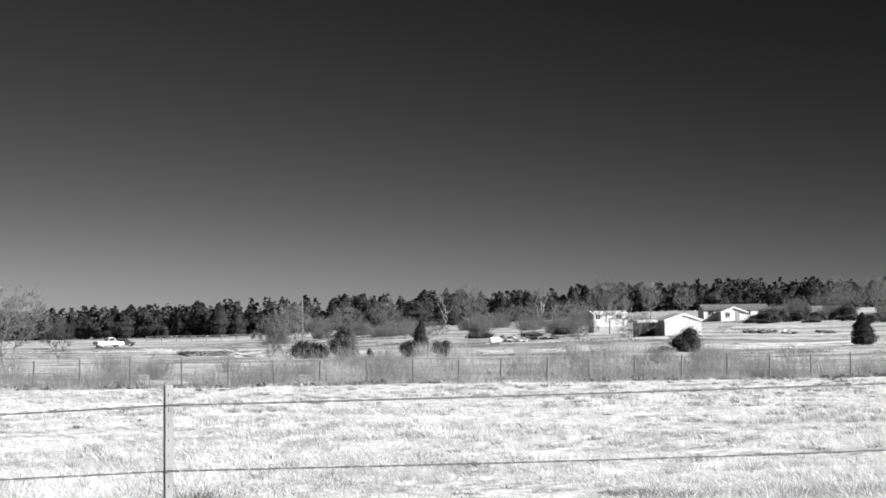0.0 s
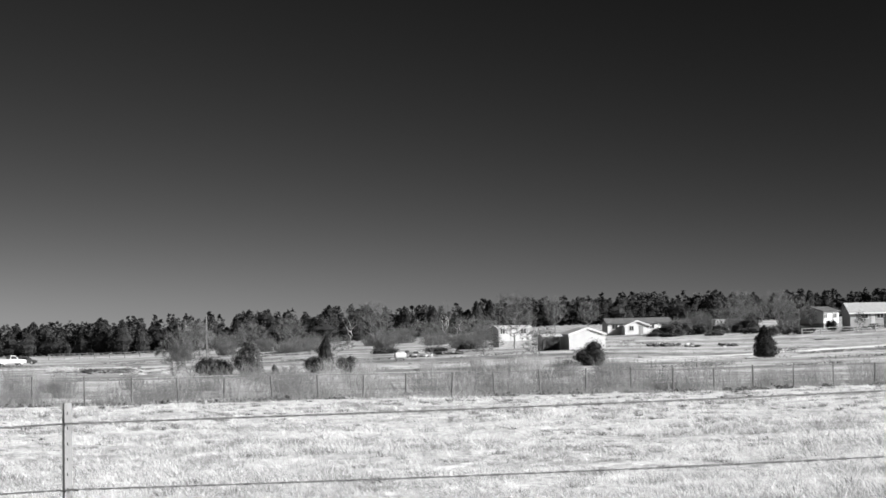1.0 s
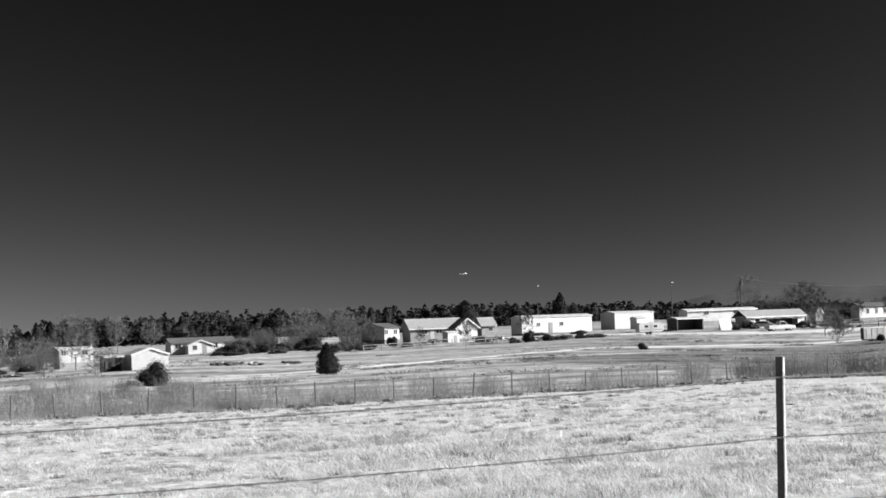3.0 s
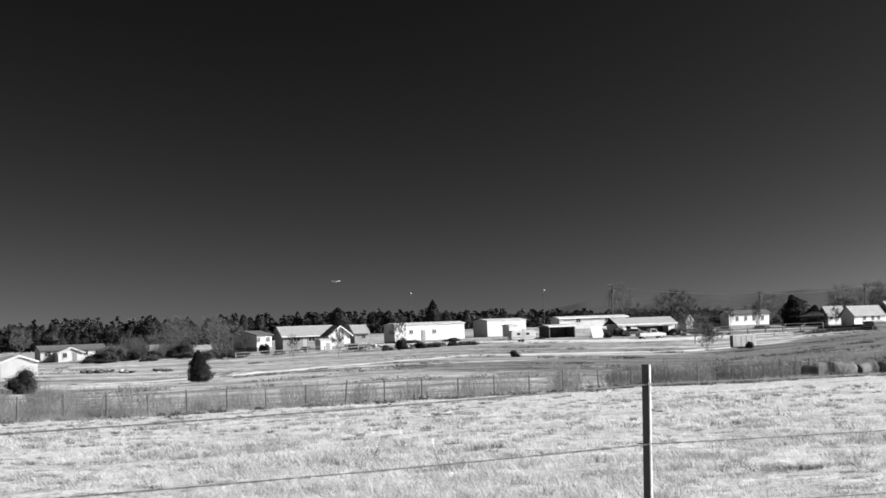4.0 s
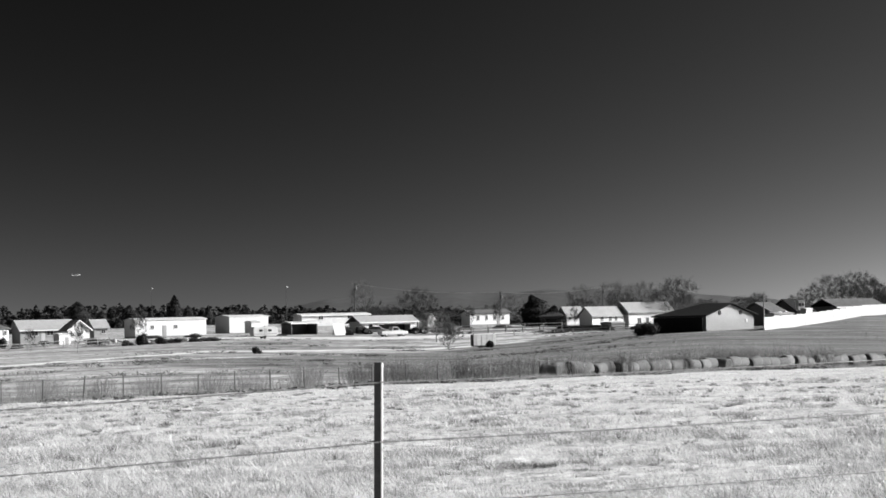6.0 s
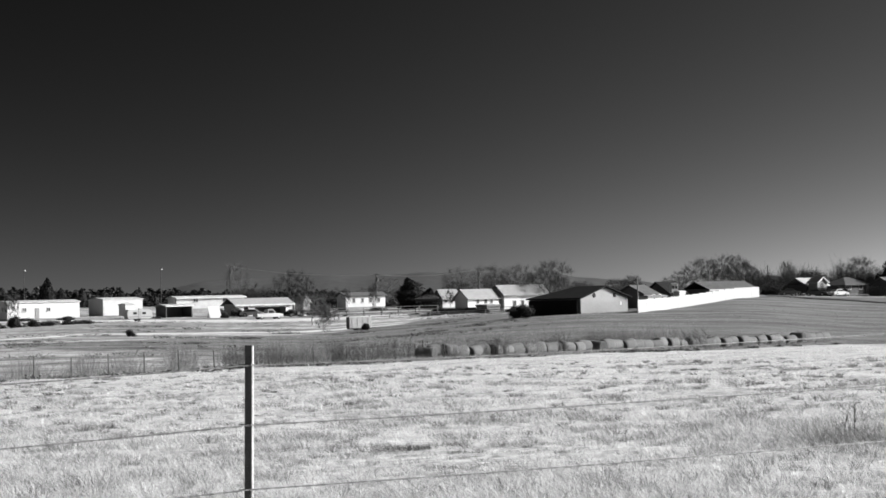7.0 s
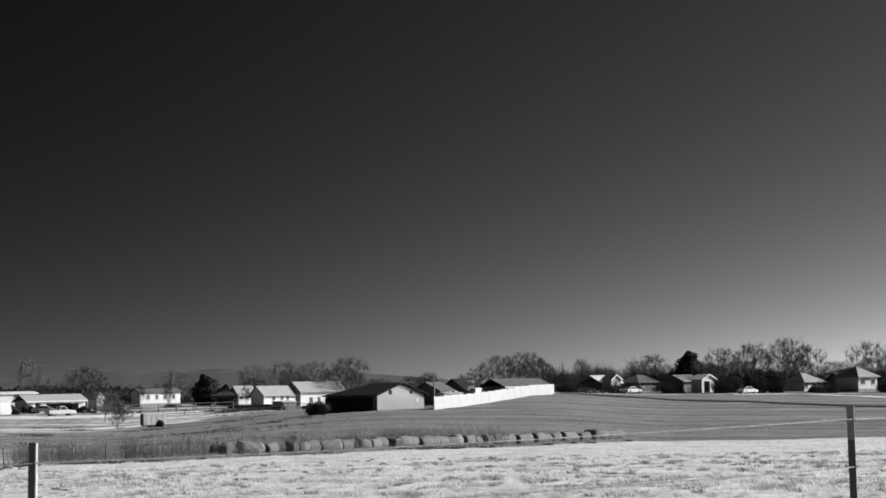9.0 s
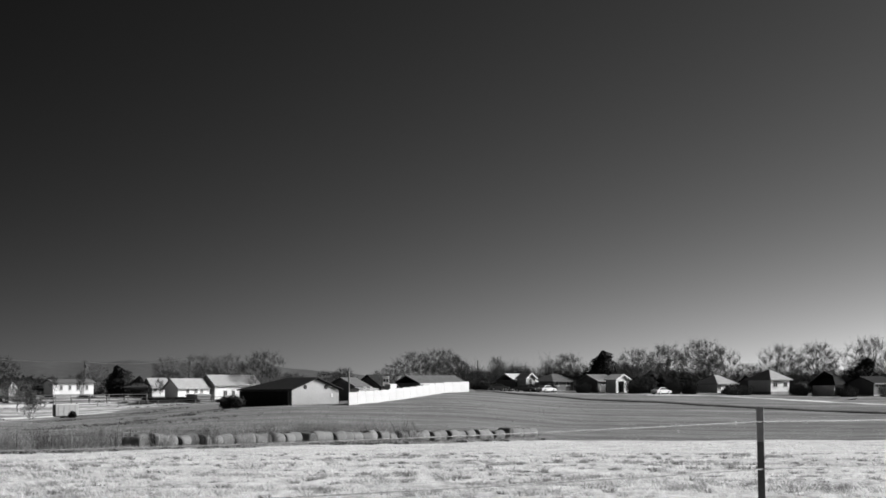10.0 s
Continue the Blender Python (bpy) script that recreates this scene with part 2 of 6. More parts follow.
def ground_material():
    """Dry pasture, paler stubble behind the fence and a greyer mown field, told apart by where they lie."""
    m = bpy.data.materials.new("land")
    m.use_nodes = True
    n, l = m.node_tree.nodes, m.node_tree.links
    b = n["Principled BSDF"]
    b.inputs["Roughness"].default_value = 0.95
    b.inputs["Specular IOR Level"].default_value = 0.1
    co = n.new("ShaderNodeTexCoord")

    def noise_at(scale, detail=5.0, stretch=None):
        t = n.new("ShaderNodeTexNoise")
        t.inputs["Scale"].default_value, t.inputs["Detail"].default_value = scale, detail
        if stretch:
            mp = n.new("ShaderNodeMapping")
            mp.vector_type = "TEXTURE"
            mp.inputs["Scale"].default_value = stretch[:3]
            mp.inputs["Rotation"].default_value = (0, 0, radians(stretch[3]))
            l.new(co.outputs["Object"], mp.inputs[0])
            l.new(mp.outputs[0], t.inputs["Vector"])
        else:
            l.new(co.outputs["Object"], t.inputs["Vector"])
        return t.outputs[0]

    def ramp(src, a, b_, lo, hi):
        r = n.new("ShaderNodeMapRange")
        for k, v in zip(("From Min", "From Max", "To Min", "To Max"), (a, b_, lo, hi)):
            r.inputs[k].default_value = v
        l.new(src, r.inputs["Value"])
        return r.outputs[0]

    def math_(op, p, q):
        r = n.new("ShaderNodeMath")
        r.operation = op
        for i, v in enumerate((p, q)):
            if isinstance(v, (int, float)):
                r.inputs[i].default_value = v
            else:
                l.new(v, r.inputs[i])
        return r.outputs[0]

    def side(normal, dist, soft):
        dot = n.new("ShaderNodeVectorMath")
        dot.operation = "DOT_PRODUCT"
        dot.inputs[1].default_value = (normal.x, normal.y, 0)
        l.new(co.outputs["Object"], dot.inputs[0])
        wob = math_("MULTIPLY", noise_at(0.15), soft * 2.0)
        return ramp(math_("ADD", dot.outputs["Value"], wob), dist - soft * 0.2 + soft, dist + soft * 0.2 + soft, 0.0, 1.0)

    def mix(fac, p, q):
        r = n.new("ShaderNodeMix")
        r.data_type = "FLOAT"
        l.new(fac, r.inputs["Factor"])
        l.new(p, r.inputs["A"])
        l.new(q, r.inputs["B"])
        return r.outputs["Result"]

    pasture = math_("MULTIPLY", ramp(noise_at(0.45, 6.0), 0.34, 0.60, 0.33, 0.50), ramp(noise_at(6.0), 0.32, 0.65, 0.5, 1.1))
    stubble = math_("MULTIPLY", ramp(noise_at(0.05, 6.0, (4.5, 0.55, 1.0, -15)), 0.36, 0.62, 0.15, 0.42), ramp(noise_at(0.5, 6.0), 0.35, 0.65, 0.5, 1.15))
    mown = math_("MULTIPLY", ramp(noise_at(0.07, 6.0, (14.0, 0.6, 1.0, -40)), 0.34, 0.66, 0.08, 0.175), ramp(noise_at(0.6, 6.0, (3.0, 0.8, 1.0, -40)), 0.32, 0.68, 0.6, 1.2))
    behind = math_("MAXIMUM", side(FENCE_N, FENCE_D, 1.0), side(EDGE_N, EDGE_D, 2.0))
    far = mix(math_("MULTIPLY", side(MOWN_N, MOWN_D, 6.0), side(Vector((1.0, 0.0)), 64.0, 18.0)), stubble, mown)
    l.new(mix(behind, pasture, far), b.inputs["Base Color"])
    bp = n.new("ShaderNodeBump")
    bp.inputs["Strength"].default_value, bp.inputs["Distance"].default_value = 0.7, 0.25
    l.new(noise_at(2.2, 6.0), bp.inputs["Height"])
    l.new(bp.outputs[0], b.inputs["Normal"])
    return m


def build_ground():
    az = np.concatenate([np.linspace(-180, -22, 40)[:-1], np.arange(-22, 58, 0.2), np.linspace(58, 180, 32)[:-1]])
    ring = np.concatenate([[0.6, 2, 4, 6], np.geomspace(8, 11, 8)[:-1], np.geomspace(11, 90, 300), np.geomspace(91, 240, 110), np.geomspace(243, 800, 120), np.geomspace(840, 4200, 18)])
    A, D = np.meshgrid(np.radians(az), ring)
    X, Y = D * np.sin(A), D * np.cos(A)
    Z = ground_np(X, Y)
    na, nr = len(az), len(ring)
    verts = np.stack([X, Y, Z], -1).reshape(-1, 3)
    i, j = np.meshgrid(np.arange(nr - 1), np.arange(na), indexing="ij")
    k = (j + 1) % na
    faces = np.stack([i * na + j, i * na + k, (i + 1) * na + k, (i + 1) * na + j], -1).reshape(-1, 4)
    faces = faces.tolist() + [list(range(na))[::-1]]
    ob = mesh_from("ground", verts, faces, ground_material(), smooth=True)
    return tagged(ob, "dry winter pasture falling gently to mown fields", "ground", kind="structure")


build_ground()


# ---- generators ----
def tubes(segs, sides=4):
    """Tapered tubes for segments (p0, p1, r0, r1): vertices and faces."""
    s = np.array([(*a, *b, r, q) for a, b, r, q in segs])
    p0, p1, r0, r1 = s[:, :3], s[:, 3:6], s[:, 6], s[:, 7]
    ax = p1 - p0
    ax /= np.linalg.norm(ax, axis=1, keepdims=True) + 1e-9
    ref = np.where(np.abs(ax[:, 2:3]) < 0.9, np.array([[0, 0, 1.0]]), np.array([[1.0, 0, 0]]))
    u = np.cross(ax, ref)
    u /= np.linalg.norm(u, axis=1, keepdims=True) + 1e-9
    v = np.cross(ax, u)
    ang = np.arange(sides) * 2 * np.pi / sides
    ring = np.cos(ang)[None, :, None] * u[:, None] + np.sin(ang)[None, :, None] * v[:, None]
    va = p0[:, None] + ring * r0[:, None, None]
    vb = p1[:, None] + ring * r1[:, None, None]
    verts = np.concatenate([va, vb], 1).reshape(-1, 3)
    base = (np.arange(len(s)) * 2 * sides)[:, None]
    k = np.arange(sides)
    k2 = (k + 1) % sides
    f = np.stack([base + k, base + k2, base + sides + k2, base + sides + k], -1).reshape(-1, 4)
    return verts, f


def bare_tree(name, label, height, width, seed, bark, twig, low=0.2, stems=1, count=330, twigs=7, category="tree"):
    """A leafless tree: a tapered trunk that forks into limbs, which share out a domed crown, with fine twigs at their ends."""
    rng = np.random.default_rng(seed)
    nodes, parent = [np.array([0.0, 0.0, -0.15])], [-1]
    for k in range(stems):
        a = 6.283 * k / max(stems, 1) + rng.uniform(0, 1)
        out = 0.0 if stems == 1 else 0.12 * width
        last = 0
        for f in (0.4, 0.75, 1.0):
            nodes.append(np.array([out * f * math.cos(a), out * f * math.sin(a), height * low * f]) + rng.normal(0, 0.012 * height, 3) * f)
            parent.append(last)
            last = len(nodes) - 1
    pts = []
    lobes = [(rng.uniform(0, 6.283), rng.uniform(0.2, 0.9), rng.uniform(-0.28, 0.2)) for _ in range(7)]
    while len(pts) < count:
        d = rng.normal(0, 1, 3)
        d /= np.linalg.norm(d)
        r = rng.random() ** 0.45
        h = 0.5 + 0.5 * d[2] * r
        a = math.atan2(d[1], d[0])
        k = 1.0
        for la, lh, ls in lobes:
            k += ls * max(0, math.cos(a - la)) * math.exp(-((h - lh) / 0.25) ** 2)
        p = np.array([d[0] * r * width / 2 * k, d[1] * r * width / 2 * k, height * (low * 0.9 + (1 - low * 0.9) * h)])
        if math.hypot(p[0], p[1]) < width * 0.56 * (0.25 + 1.6 * h):
            pts.append(p)
    base = np.array([0, 0, height * low])
    pts.sort(key=lambda p: np.linalg.norm(p - base))
    for p in pts:
        arr = np.array(nodes[1:])
        dist = np.linalg.norm(arr - p, axis=1) + 0.9 * np.maximum(0, arr[:, 2] - p[2] + 0.05 * height) + 0.3 * np.linalg.norm(arr - base, axis=1)
        j = int(np.argmin(dist)) + 1
        mid = (nodes[j] + p) / 2 + rng.normal(0, 0.005 * height, 3)
        nodes.append(mid)
        parent.append(j)
        nodes.append(p)
        parent.append(len(nodes) - 2)
    load = np.ones(len(nodes))
    for i in range(len(nodes) - 1, 0, -1):
        load[parent[i]] += load[i]
    rad = height * 0.00066 * np.sqrt(load)
    limbs, fine = [], []
    for i in range(1, len(nodes)):
        j = parent[i]
        (limbs if load[i] > 9 else fine).append((nodes[j], nodes[i], min(rad[j], rad[i] * 1.5), rad[i]))
        if load[i] < 7:
            away = nodes[i] - base * 0.6
            away = away / (np.linalg.norm(away) + 1e-6)
            for _ in range(twigs):
                way = away * 0.45 + rng.normal(0, 0.55, 3) + np.array([0, 0, 0.2])
                q = nodes[i] + way * height * rng.uniform(0.025, 0.07)
                bend = q + (way * 0.6 + rng.normal(0, 0.5, 3)) * height * rng.uniform(0.02, 0.05)
                fine += [(nodes[i], q, 0.014, 0.011), (q, bend, 0.011, 0.008)]
                if rng.random() < 0.5:
                    fine.append((q, q + (way * 0.4 + rng.normal(0, 0.7, 3)) * height * 0.035, 0.008, 0.005))
    root = new(name)
    mesh_from("trunk", *tubes(limbs, 6), bark, root, smooth=True)
    mesh_from("crown", *tubes(fine, 3), twig, root)
    return tagged(root, label, category)


def clumps(points, size, rng, flat=0.5):
    """Small leaf quads of about that size, turned every way, at the points."""
    n = len(points)
    a = rng.normal(0, 1, (n, 3))
    b = rng.normal(0, 1, (n, 3))
    a[:, 2] *= flat
    a /= np.linalg.norm(a, axis=1, keepdims=True)
    b -= a * np.sum(a * b, axis=1, keepdims=True)
    b /= np.linalg.norm(b, axis=1, keepdims=True)
    s = size * rng.uniform(0.5, 1.3, (n, 1))
    verts = np.stack([points - a * s, points + b * s * 0.5, points + a * s, points - b * s * 0.5], 1).reshape(-1, 3)
    f = np.arange(4 * n).reshape(-1, 4)
    return verts, f


def evergreen(name, label, height, width, seed, leaf=0.22, count=1400, needle=None, low=0.04, blunt=0.6, category="tree", ragged=1.0):
    """A juniper or pine: trunk, and a dense ragged crown of small needle clumps round a black core that stands in for
    inner shade.
    """
    rng = np.random.default_rng(seed)
    root = new(name)
    mesh_from("trunk", *tubes([((0, 0, -0.1), (0, 0, height * 0.5), width * 0.05 + 0.03, width * 0.03)], 6), BARK, root)
    lobes = [(rng.uniform(0, 6.28), rng.uniform(0.05, 0.95), rng.uniform(0.04, 0.2) * ragged) for _ in range(14)]

    def radius(h, a):
        base = math.sin(math.pi * min(1, (h * 0.92 + 0.08)) ** blunt) ** 0.75 if h < 1 else 0
        r = 0.5 * width * max(base, 0.05)
        for la, lh, ls in lobes:
            r *= 1 + ls * math.exp(-((h - lh) / 0.09) ** 2) * math.cos(a - la)
        return r

    count, leaf = int(count * 2.6), leaf * 0.6
    hs = rng.uniform(0.0, 1.0, count) ** 0.9
    an = rng.uniform(0, 6.283, count)
    rr = np.array([radius(h, a) for h, a in zip(hs, an)]) * (0.72 + 0.4 * rng.random(count) ** 1.6)
    pts = np.stack([rr * np.cos(an), rr * np.sin(an), height * (low + (1 - low) * hs)], 1)
    v, f = clumps(pts, leaf, rng)
    ob = mesh_from("crown", v, f, needle or NEEDLE, root)
    # core added to block light, its black in place of shade within the crown
    seg, rings = 9, 8
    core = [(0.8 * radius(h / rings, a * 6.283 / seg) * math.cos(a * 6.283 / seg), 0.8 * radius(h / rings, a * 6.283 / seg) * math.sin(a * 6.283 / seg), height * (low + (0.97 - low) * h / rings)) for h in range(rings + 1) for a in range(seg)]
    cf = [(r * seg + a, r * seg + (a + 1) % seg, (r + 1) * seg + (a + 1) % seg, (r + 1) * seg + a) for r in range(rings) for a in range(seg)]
    inside = mesh_from("shade_core", core, cf, SHADE_BLACK, root)
    return tagged(root, label, category)


def shrub(name, label, height, width, seed, material, stems=120, category="shrub", thick=1.0):
    """A leafless shrub of thin upright stems that fork."""
    rng = np.random.default_rng(seed)
    segs = []
    for _ in range(stems):
        a, r = rng.uniform(0, 6.283), width * 0.5 * math.sqrt(rng.random())
        p = np.array([0.7 * r * math.cos(a), 0.7 * r * math.sin(a), -0.05])
        h = height * rng.uniform(0.45, 1.0) * (1 - 0.3 * (2 * r / width) ** 2)
        tip = np.array([r * math.cos(a), r * math.sin(a), h])
        mid = (p + tip) / 2 + rng.normal(0, 0.06 * height, 3)
        segs += [(p, mid, 0.011 * thick, 0.008 * thick), (mid, tip, 0.008 * thick, 0.004 * thick)]
        for _ in range(3):
            q = mid + (tip - mid) * rng.uniform(0, 0.8)
            segs.append((q, q + rng.normal(0, 0.13 * height, 3) + np.array([0, 0, 0.14 * height]), 0.006 * thick, 0.003 * thick))
    ob = mesh_from(name, *tubes(segs, 3), material)
    return tagged(ob, label, category)


def leafy_bush(name, label, height, width, seed, material, count=900, leaf=0.13, category="bush"):
    """A rounded dense bush of several lobes."""
    rng = np.random.default_rng(seed)
    lobes = [(rng.uniform(-0.3, 0.3) * width, rng.uniform(-0.3, 0.3) * width, rng.uniform(0.2, 0.58) * height, rng.uniform(0.24, 0.36)) for _ in range(7)]
    count, leaf = int(count * 2.6), leaf * 0.6
    pts = []
    for i in range(count):
        cx, cy, cz, r = lobes[i % 7]
        d = rng.normal(0, 1, 3)
        d /= np.linalg.norm(d)
        q = np.array([cx, cy, cz]) + d * np.array([r * width, r * width, r * height * 1.05]) * (0.72 + 0.4 * rng.random() ** 1.6)
        q[2] = max(q[2], 0.02)
        pts.append(q)
    root = new(name)
    mesh_from("foliage", *clumps(np.array(pts), leaf, rng), material, root)
    segs = [((0, 0, -0.05), (lx, ly, lz), 0.04, 0.015) for lx, ly, lz, _ in lobes]
    mesh_from("stem", *tubes(segs, 4), BARK, root)
    # black lobes added inside the foliage to stand for its inner shade
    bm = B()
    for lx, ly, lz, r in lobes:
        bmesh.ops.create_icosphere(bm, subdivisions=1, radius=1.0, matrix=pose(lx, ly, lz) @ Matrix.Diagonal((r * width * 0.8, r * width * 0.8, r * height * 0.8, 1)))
    part("shade_core", bm, SHADE_BLACK, root)
    return tagged(root, label, category)


def put(ob, m):
    ob.matrix_basis = m
    return ob


# ---- buildings ----
STREET = 168.0  # the bearing to which the fronts of the houses look: they stand square to one street


def house(label, az, d, w, dep, wall_h, roof_h, rot=0.0, wall=None, roof=None, ridge="x", over=0.4, wins=(), doors=(), dark=(), hip=0.0, up=0.0, name="house", category="house", right_wins=(), fascia=None, base=None):
    """A low house. ridge 'x' runs along the front, 'y' turns a gable to the front. wins: (x, z, width, height) on the front,
    doors: (x, width, height), dark: open bays (x, width, height); right_wins: (y, z, width, height) on the right side."""
    wall, roof = wall or WHITE, roof or SHINGLE
    root = new(name)
    turn = 180.0 + az - STREET + 0.3 * rot
    root.matrix_basis = facing(az, d, turn, up)
    if base is not None:
        root.matrix_basis.translation.z = base
    # w is the breadth seen from the road: front and left side together
    w = max((w - dep * math.sin(radians(turn))) / math.cos(radians(turn)), 0.5 * w)
    W, D, H, R = w / 2, dep / 2, wall_h, roof_h
    lowest = -1.5
    if not dark:
        bm = B()
        box(bm, (0, 0, lowest / 2), (w - 0.06, dep - 0.06, -lowest))
        part("foundation", bm, DIRT, root)
        lowest = 0.0
        bm = B()
        if hip:
            box(bm, (0, 0, (H + lowest) / 2), (w, dep, H - lowest))
        elif ridge == "x":
            prism(bm, [(-D, lowest), (D, lowest), (D, H), (0, H + R - 0.05), (-D, H)], -W, W)
            bmesh.ops.rotate(bm, verts=bm.verts, matrix=Matrix.Rotation(radians(90), 3, "Z"))
        else:
            prism(bm, [(-W, lowest), (W, lowest), (W, H), (0, H + R - 0.05), (-W, H)], -D, D)
        part("wall", bm, wall, root)
    else:
        # open-fronted: back, sides and the front between the bays
        t = 0.18

        def slab(name, c, size):
            bm = B()
            box(bm, c, size)
            # the back takes a dark colour in place of the shade inside the bays
            part(name, bm, DARKWALL if name == "shaded_back_wall" else wall, root)

        slab("shaded_back_wall", (0, D - t / 2, (H + lowest) / 2), (w, t, H - lowest))
        for s in (-1, 1):
            slab("side_wall", (s * (W - t / 2), -t / 2, (H + lowest) / 2), (t, dep - t, H - lowest))
        edges = [-W + t]
        for x, bw, bh in sorted(dark):
            x = max(-W + t + bw / 2, min(W - t - bw / 2, x))
            edges += [max(x - bw / 2, edges[-1]), x + bw / 2]
            slab("lintel", (x, -D + t / 2, (H + bh) / 2), (bw, t, max(H - bh, 0.05)))
        edges.append(W - t)
        for a, b in zip(edges[0::2], edges[1::2]):
            if b - a > 0.02:
                slab("front_wall", ((a + b) / 2, -D + t / 2, (H + lowest) / 2), (b - a, t, H - lowest))
        bm = B()
        if ridge == "y":
            for y in (-D + t / 2, D - t / 2):
                prism(bm, [(-W, H), (W, H), (0, H + R - 0.05)], y - t / 2, y + t / 2)
        else:
            box(bm, (0, 0, H + 0.02), (w, dep, 0.04))
        part("gable_wall", bm, wall, root)
    bm = B()
    o, th = over, 0.16
    if hip:
        k = R / D
        lo = [bm.verts.new((x, y, z)) for z in (H - o * k * 0.6 - th, H - o * k * 0.6) for x, y in ((-W - o, -D - o), (W + o, -D - o), (W + o, D + o), (-W - o, D + o))]
        top = [bm.verts.new((x, 0, H + R)) for x in (-W + hip, W - hip)]
        bm.faces.new(lo[3::-1])
        for i in range(4):
            bm.faces.new((lo[i], lo[(i + 1) % 4], lo[4 + (i + 1) % 4], lo[4 + i]))
        bm.faces.new((lo[4], lo[5], top[1], top[0]))
        bm.faces.new((lo[6], lo[7], top[0], top[1]))
        bm.faces.new((lo[5], lo[6], top[1]))
        bm.faces.new((lo[7], lo[4], top[0]))
        part("roof", bm, roof, root)
    else:
        half, length = (D, W) if ridge == "x" else (W, D)
        k = R / half
        e = half + o
        out = [(-e, H - o * k), (0, H + R), (e, H - o * k), (e, H - o * k + th), (0, H + R + th), (-e, H - o * k + th)]
        prism(bm, out, -length - o, length + o)
        if ridge == "x":
            bmesh.ops.rotate(bm, verts=bm.verts, matrix=Matrix.Rotation(radians(90), 3, "Z"))
        rf = part("roof", bm, roof, root)
        if fascia:
            for s in (-1, 1):
                bm = B()
                if ridge == "x":
                    box(bm, (0, s * (e + 0.02), H - o * k + 0.06), (w + 2 * o, 0.04, 0.22))
                else:
                    box(bm, (s * e / 2, -length - o - 0.02, H + (R - o * k) / 2 + 0.06), (math.hypot(e, R + o * k), 0.04, 0.24), ry=s * math.degrees(math.atan(k)))
                part("fascia_board", bm, fascia, rf)
    for x, z, ww, wh in wins:
        window(root, (x, -D, z), ww, wh, 0)
    for y, z, ww, wh in right_wins:
        window(root, (W, y, z), ww, wh, 90)
    for x, dw, dh in doors:
        bm = B()
        box(bm, (x, -D - 0.02, dh / 2), (dw, 0.08, dh))
        for zz in (0.3, 0.68):
            box(bm, (x, -D - 0.07, dh * zz), (dw * 0.66, 0.03, dh * 0.26))
        dr = part("door", bm, SIDING if wall in (DARKWALL, MIDWALL, WHITE) else OFFWHITE, root)
        if dw < 1.5:
            bm = B()
            bmesh.ops.create_icosphere(bm, subdivisions=1, radius=0.04, matrix=pose(x + dw * 0.4, -D - 0.1, 1.0))
            part("door_handle", bm, CHROME, dr)
    return tagged(root, label, category)


def window(root, at, ww, wh, turn):
    m = pose(*at, 0, 0, turn)
    bm = B()
    t = 0.09
    for c, s in (((0, -0.03, wh / 2), (ww + 2 * t, 0.1, t)), ((0, -0.03, -wh / 2), (ww + 2 * t, 0.1, t)), ((ww / 2, -0.03, 0), (t, 0.1, wh - t)), ((-ww / 2, -0.03, 0), (t, 0.1, wh - t)), ((0, -0.03, 0), (0.05, 0.08, wh - t))):
        box(bm, c, s)
    bm.transform(m)
    w = new("window")
    w.parent = root
    part("window_frame", bm, OFFWHITE, w)
    for s in (-1, 1):
        bm = B()
        box(bm, (s * ww / 4, -0.015, 0), (ww / 2 - 0.06, 0.03, wh - t))
        bm.transform(m)
        part("pane", bm, PANE, w)
    bm = B()
    box(bm, (0, -0.08, -wh / 2 - 0.07), (ww + 0.3, 0.16, 0.05))
    bm.transform(m)
    part("window_sill", bm, OFFWHITE, w)


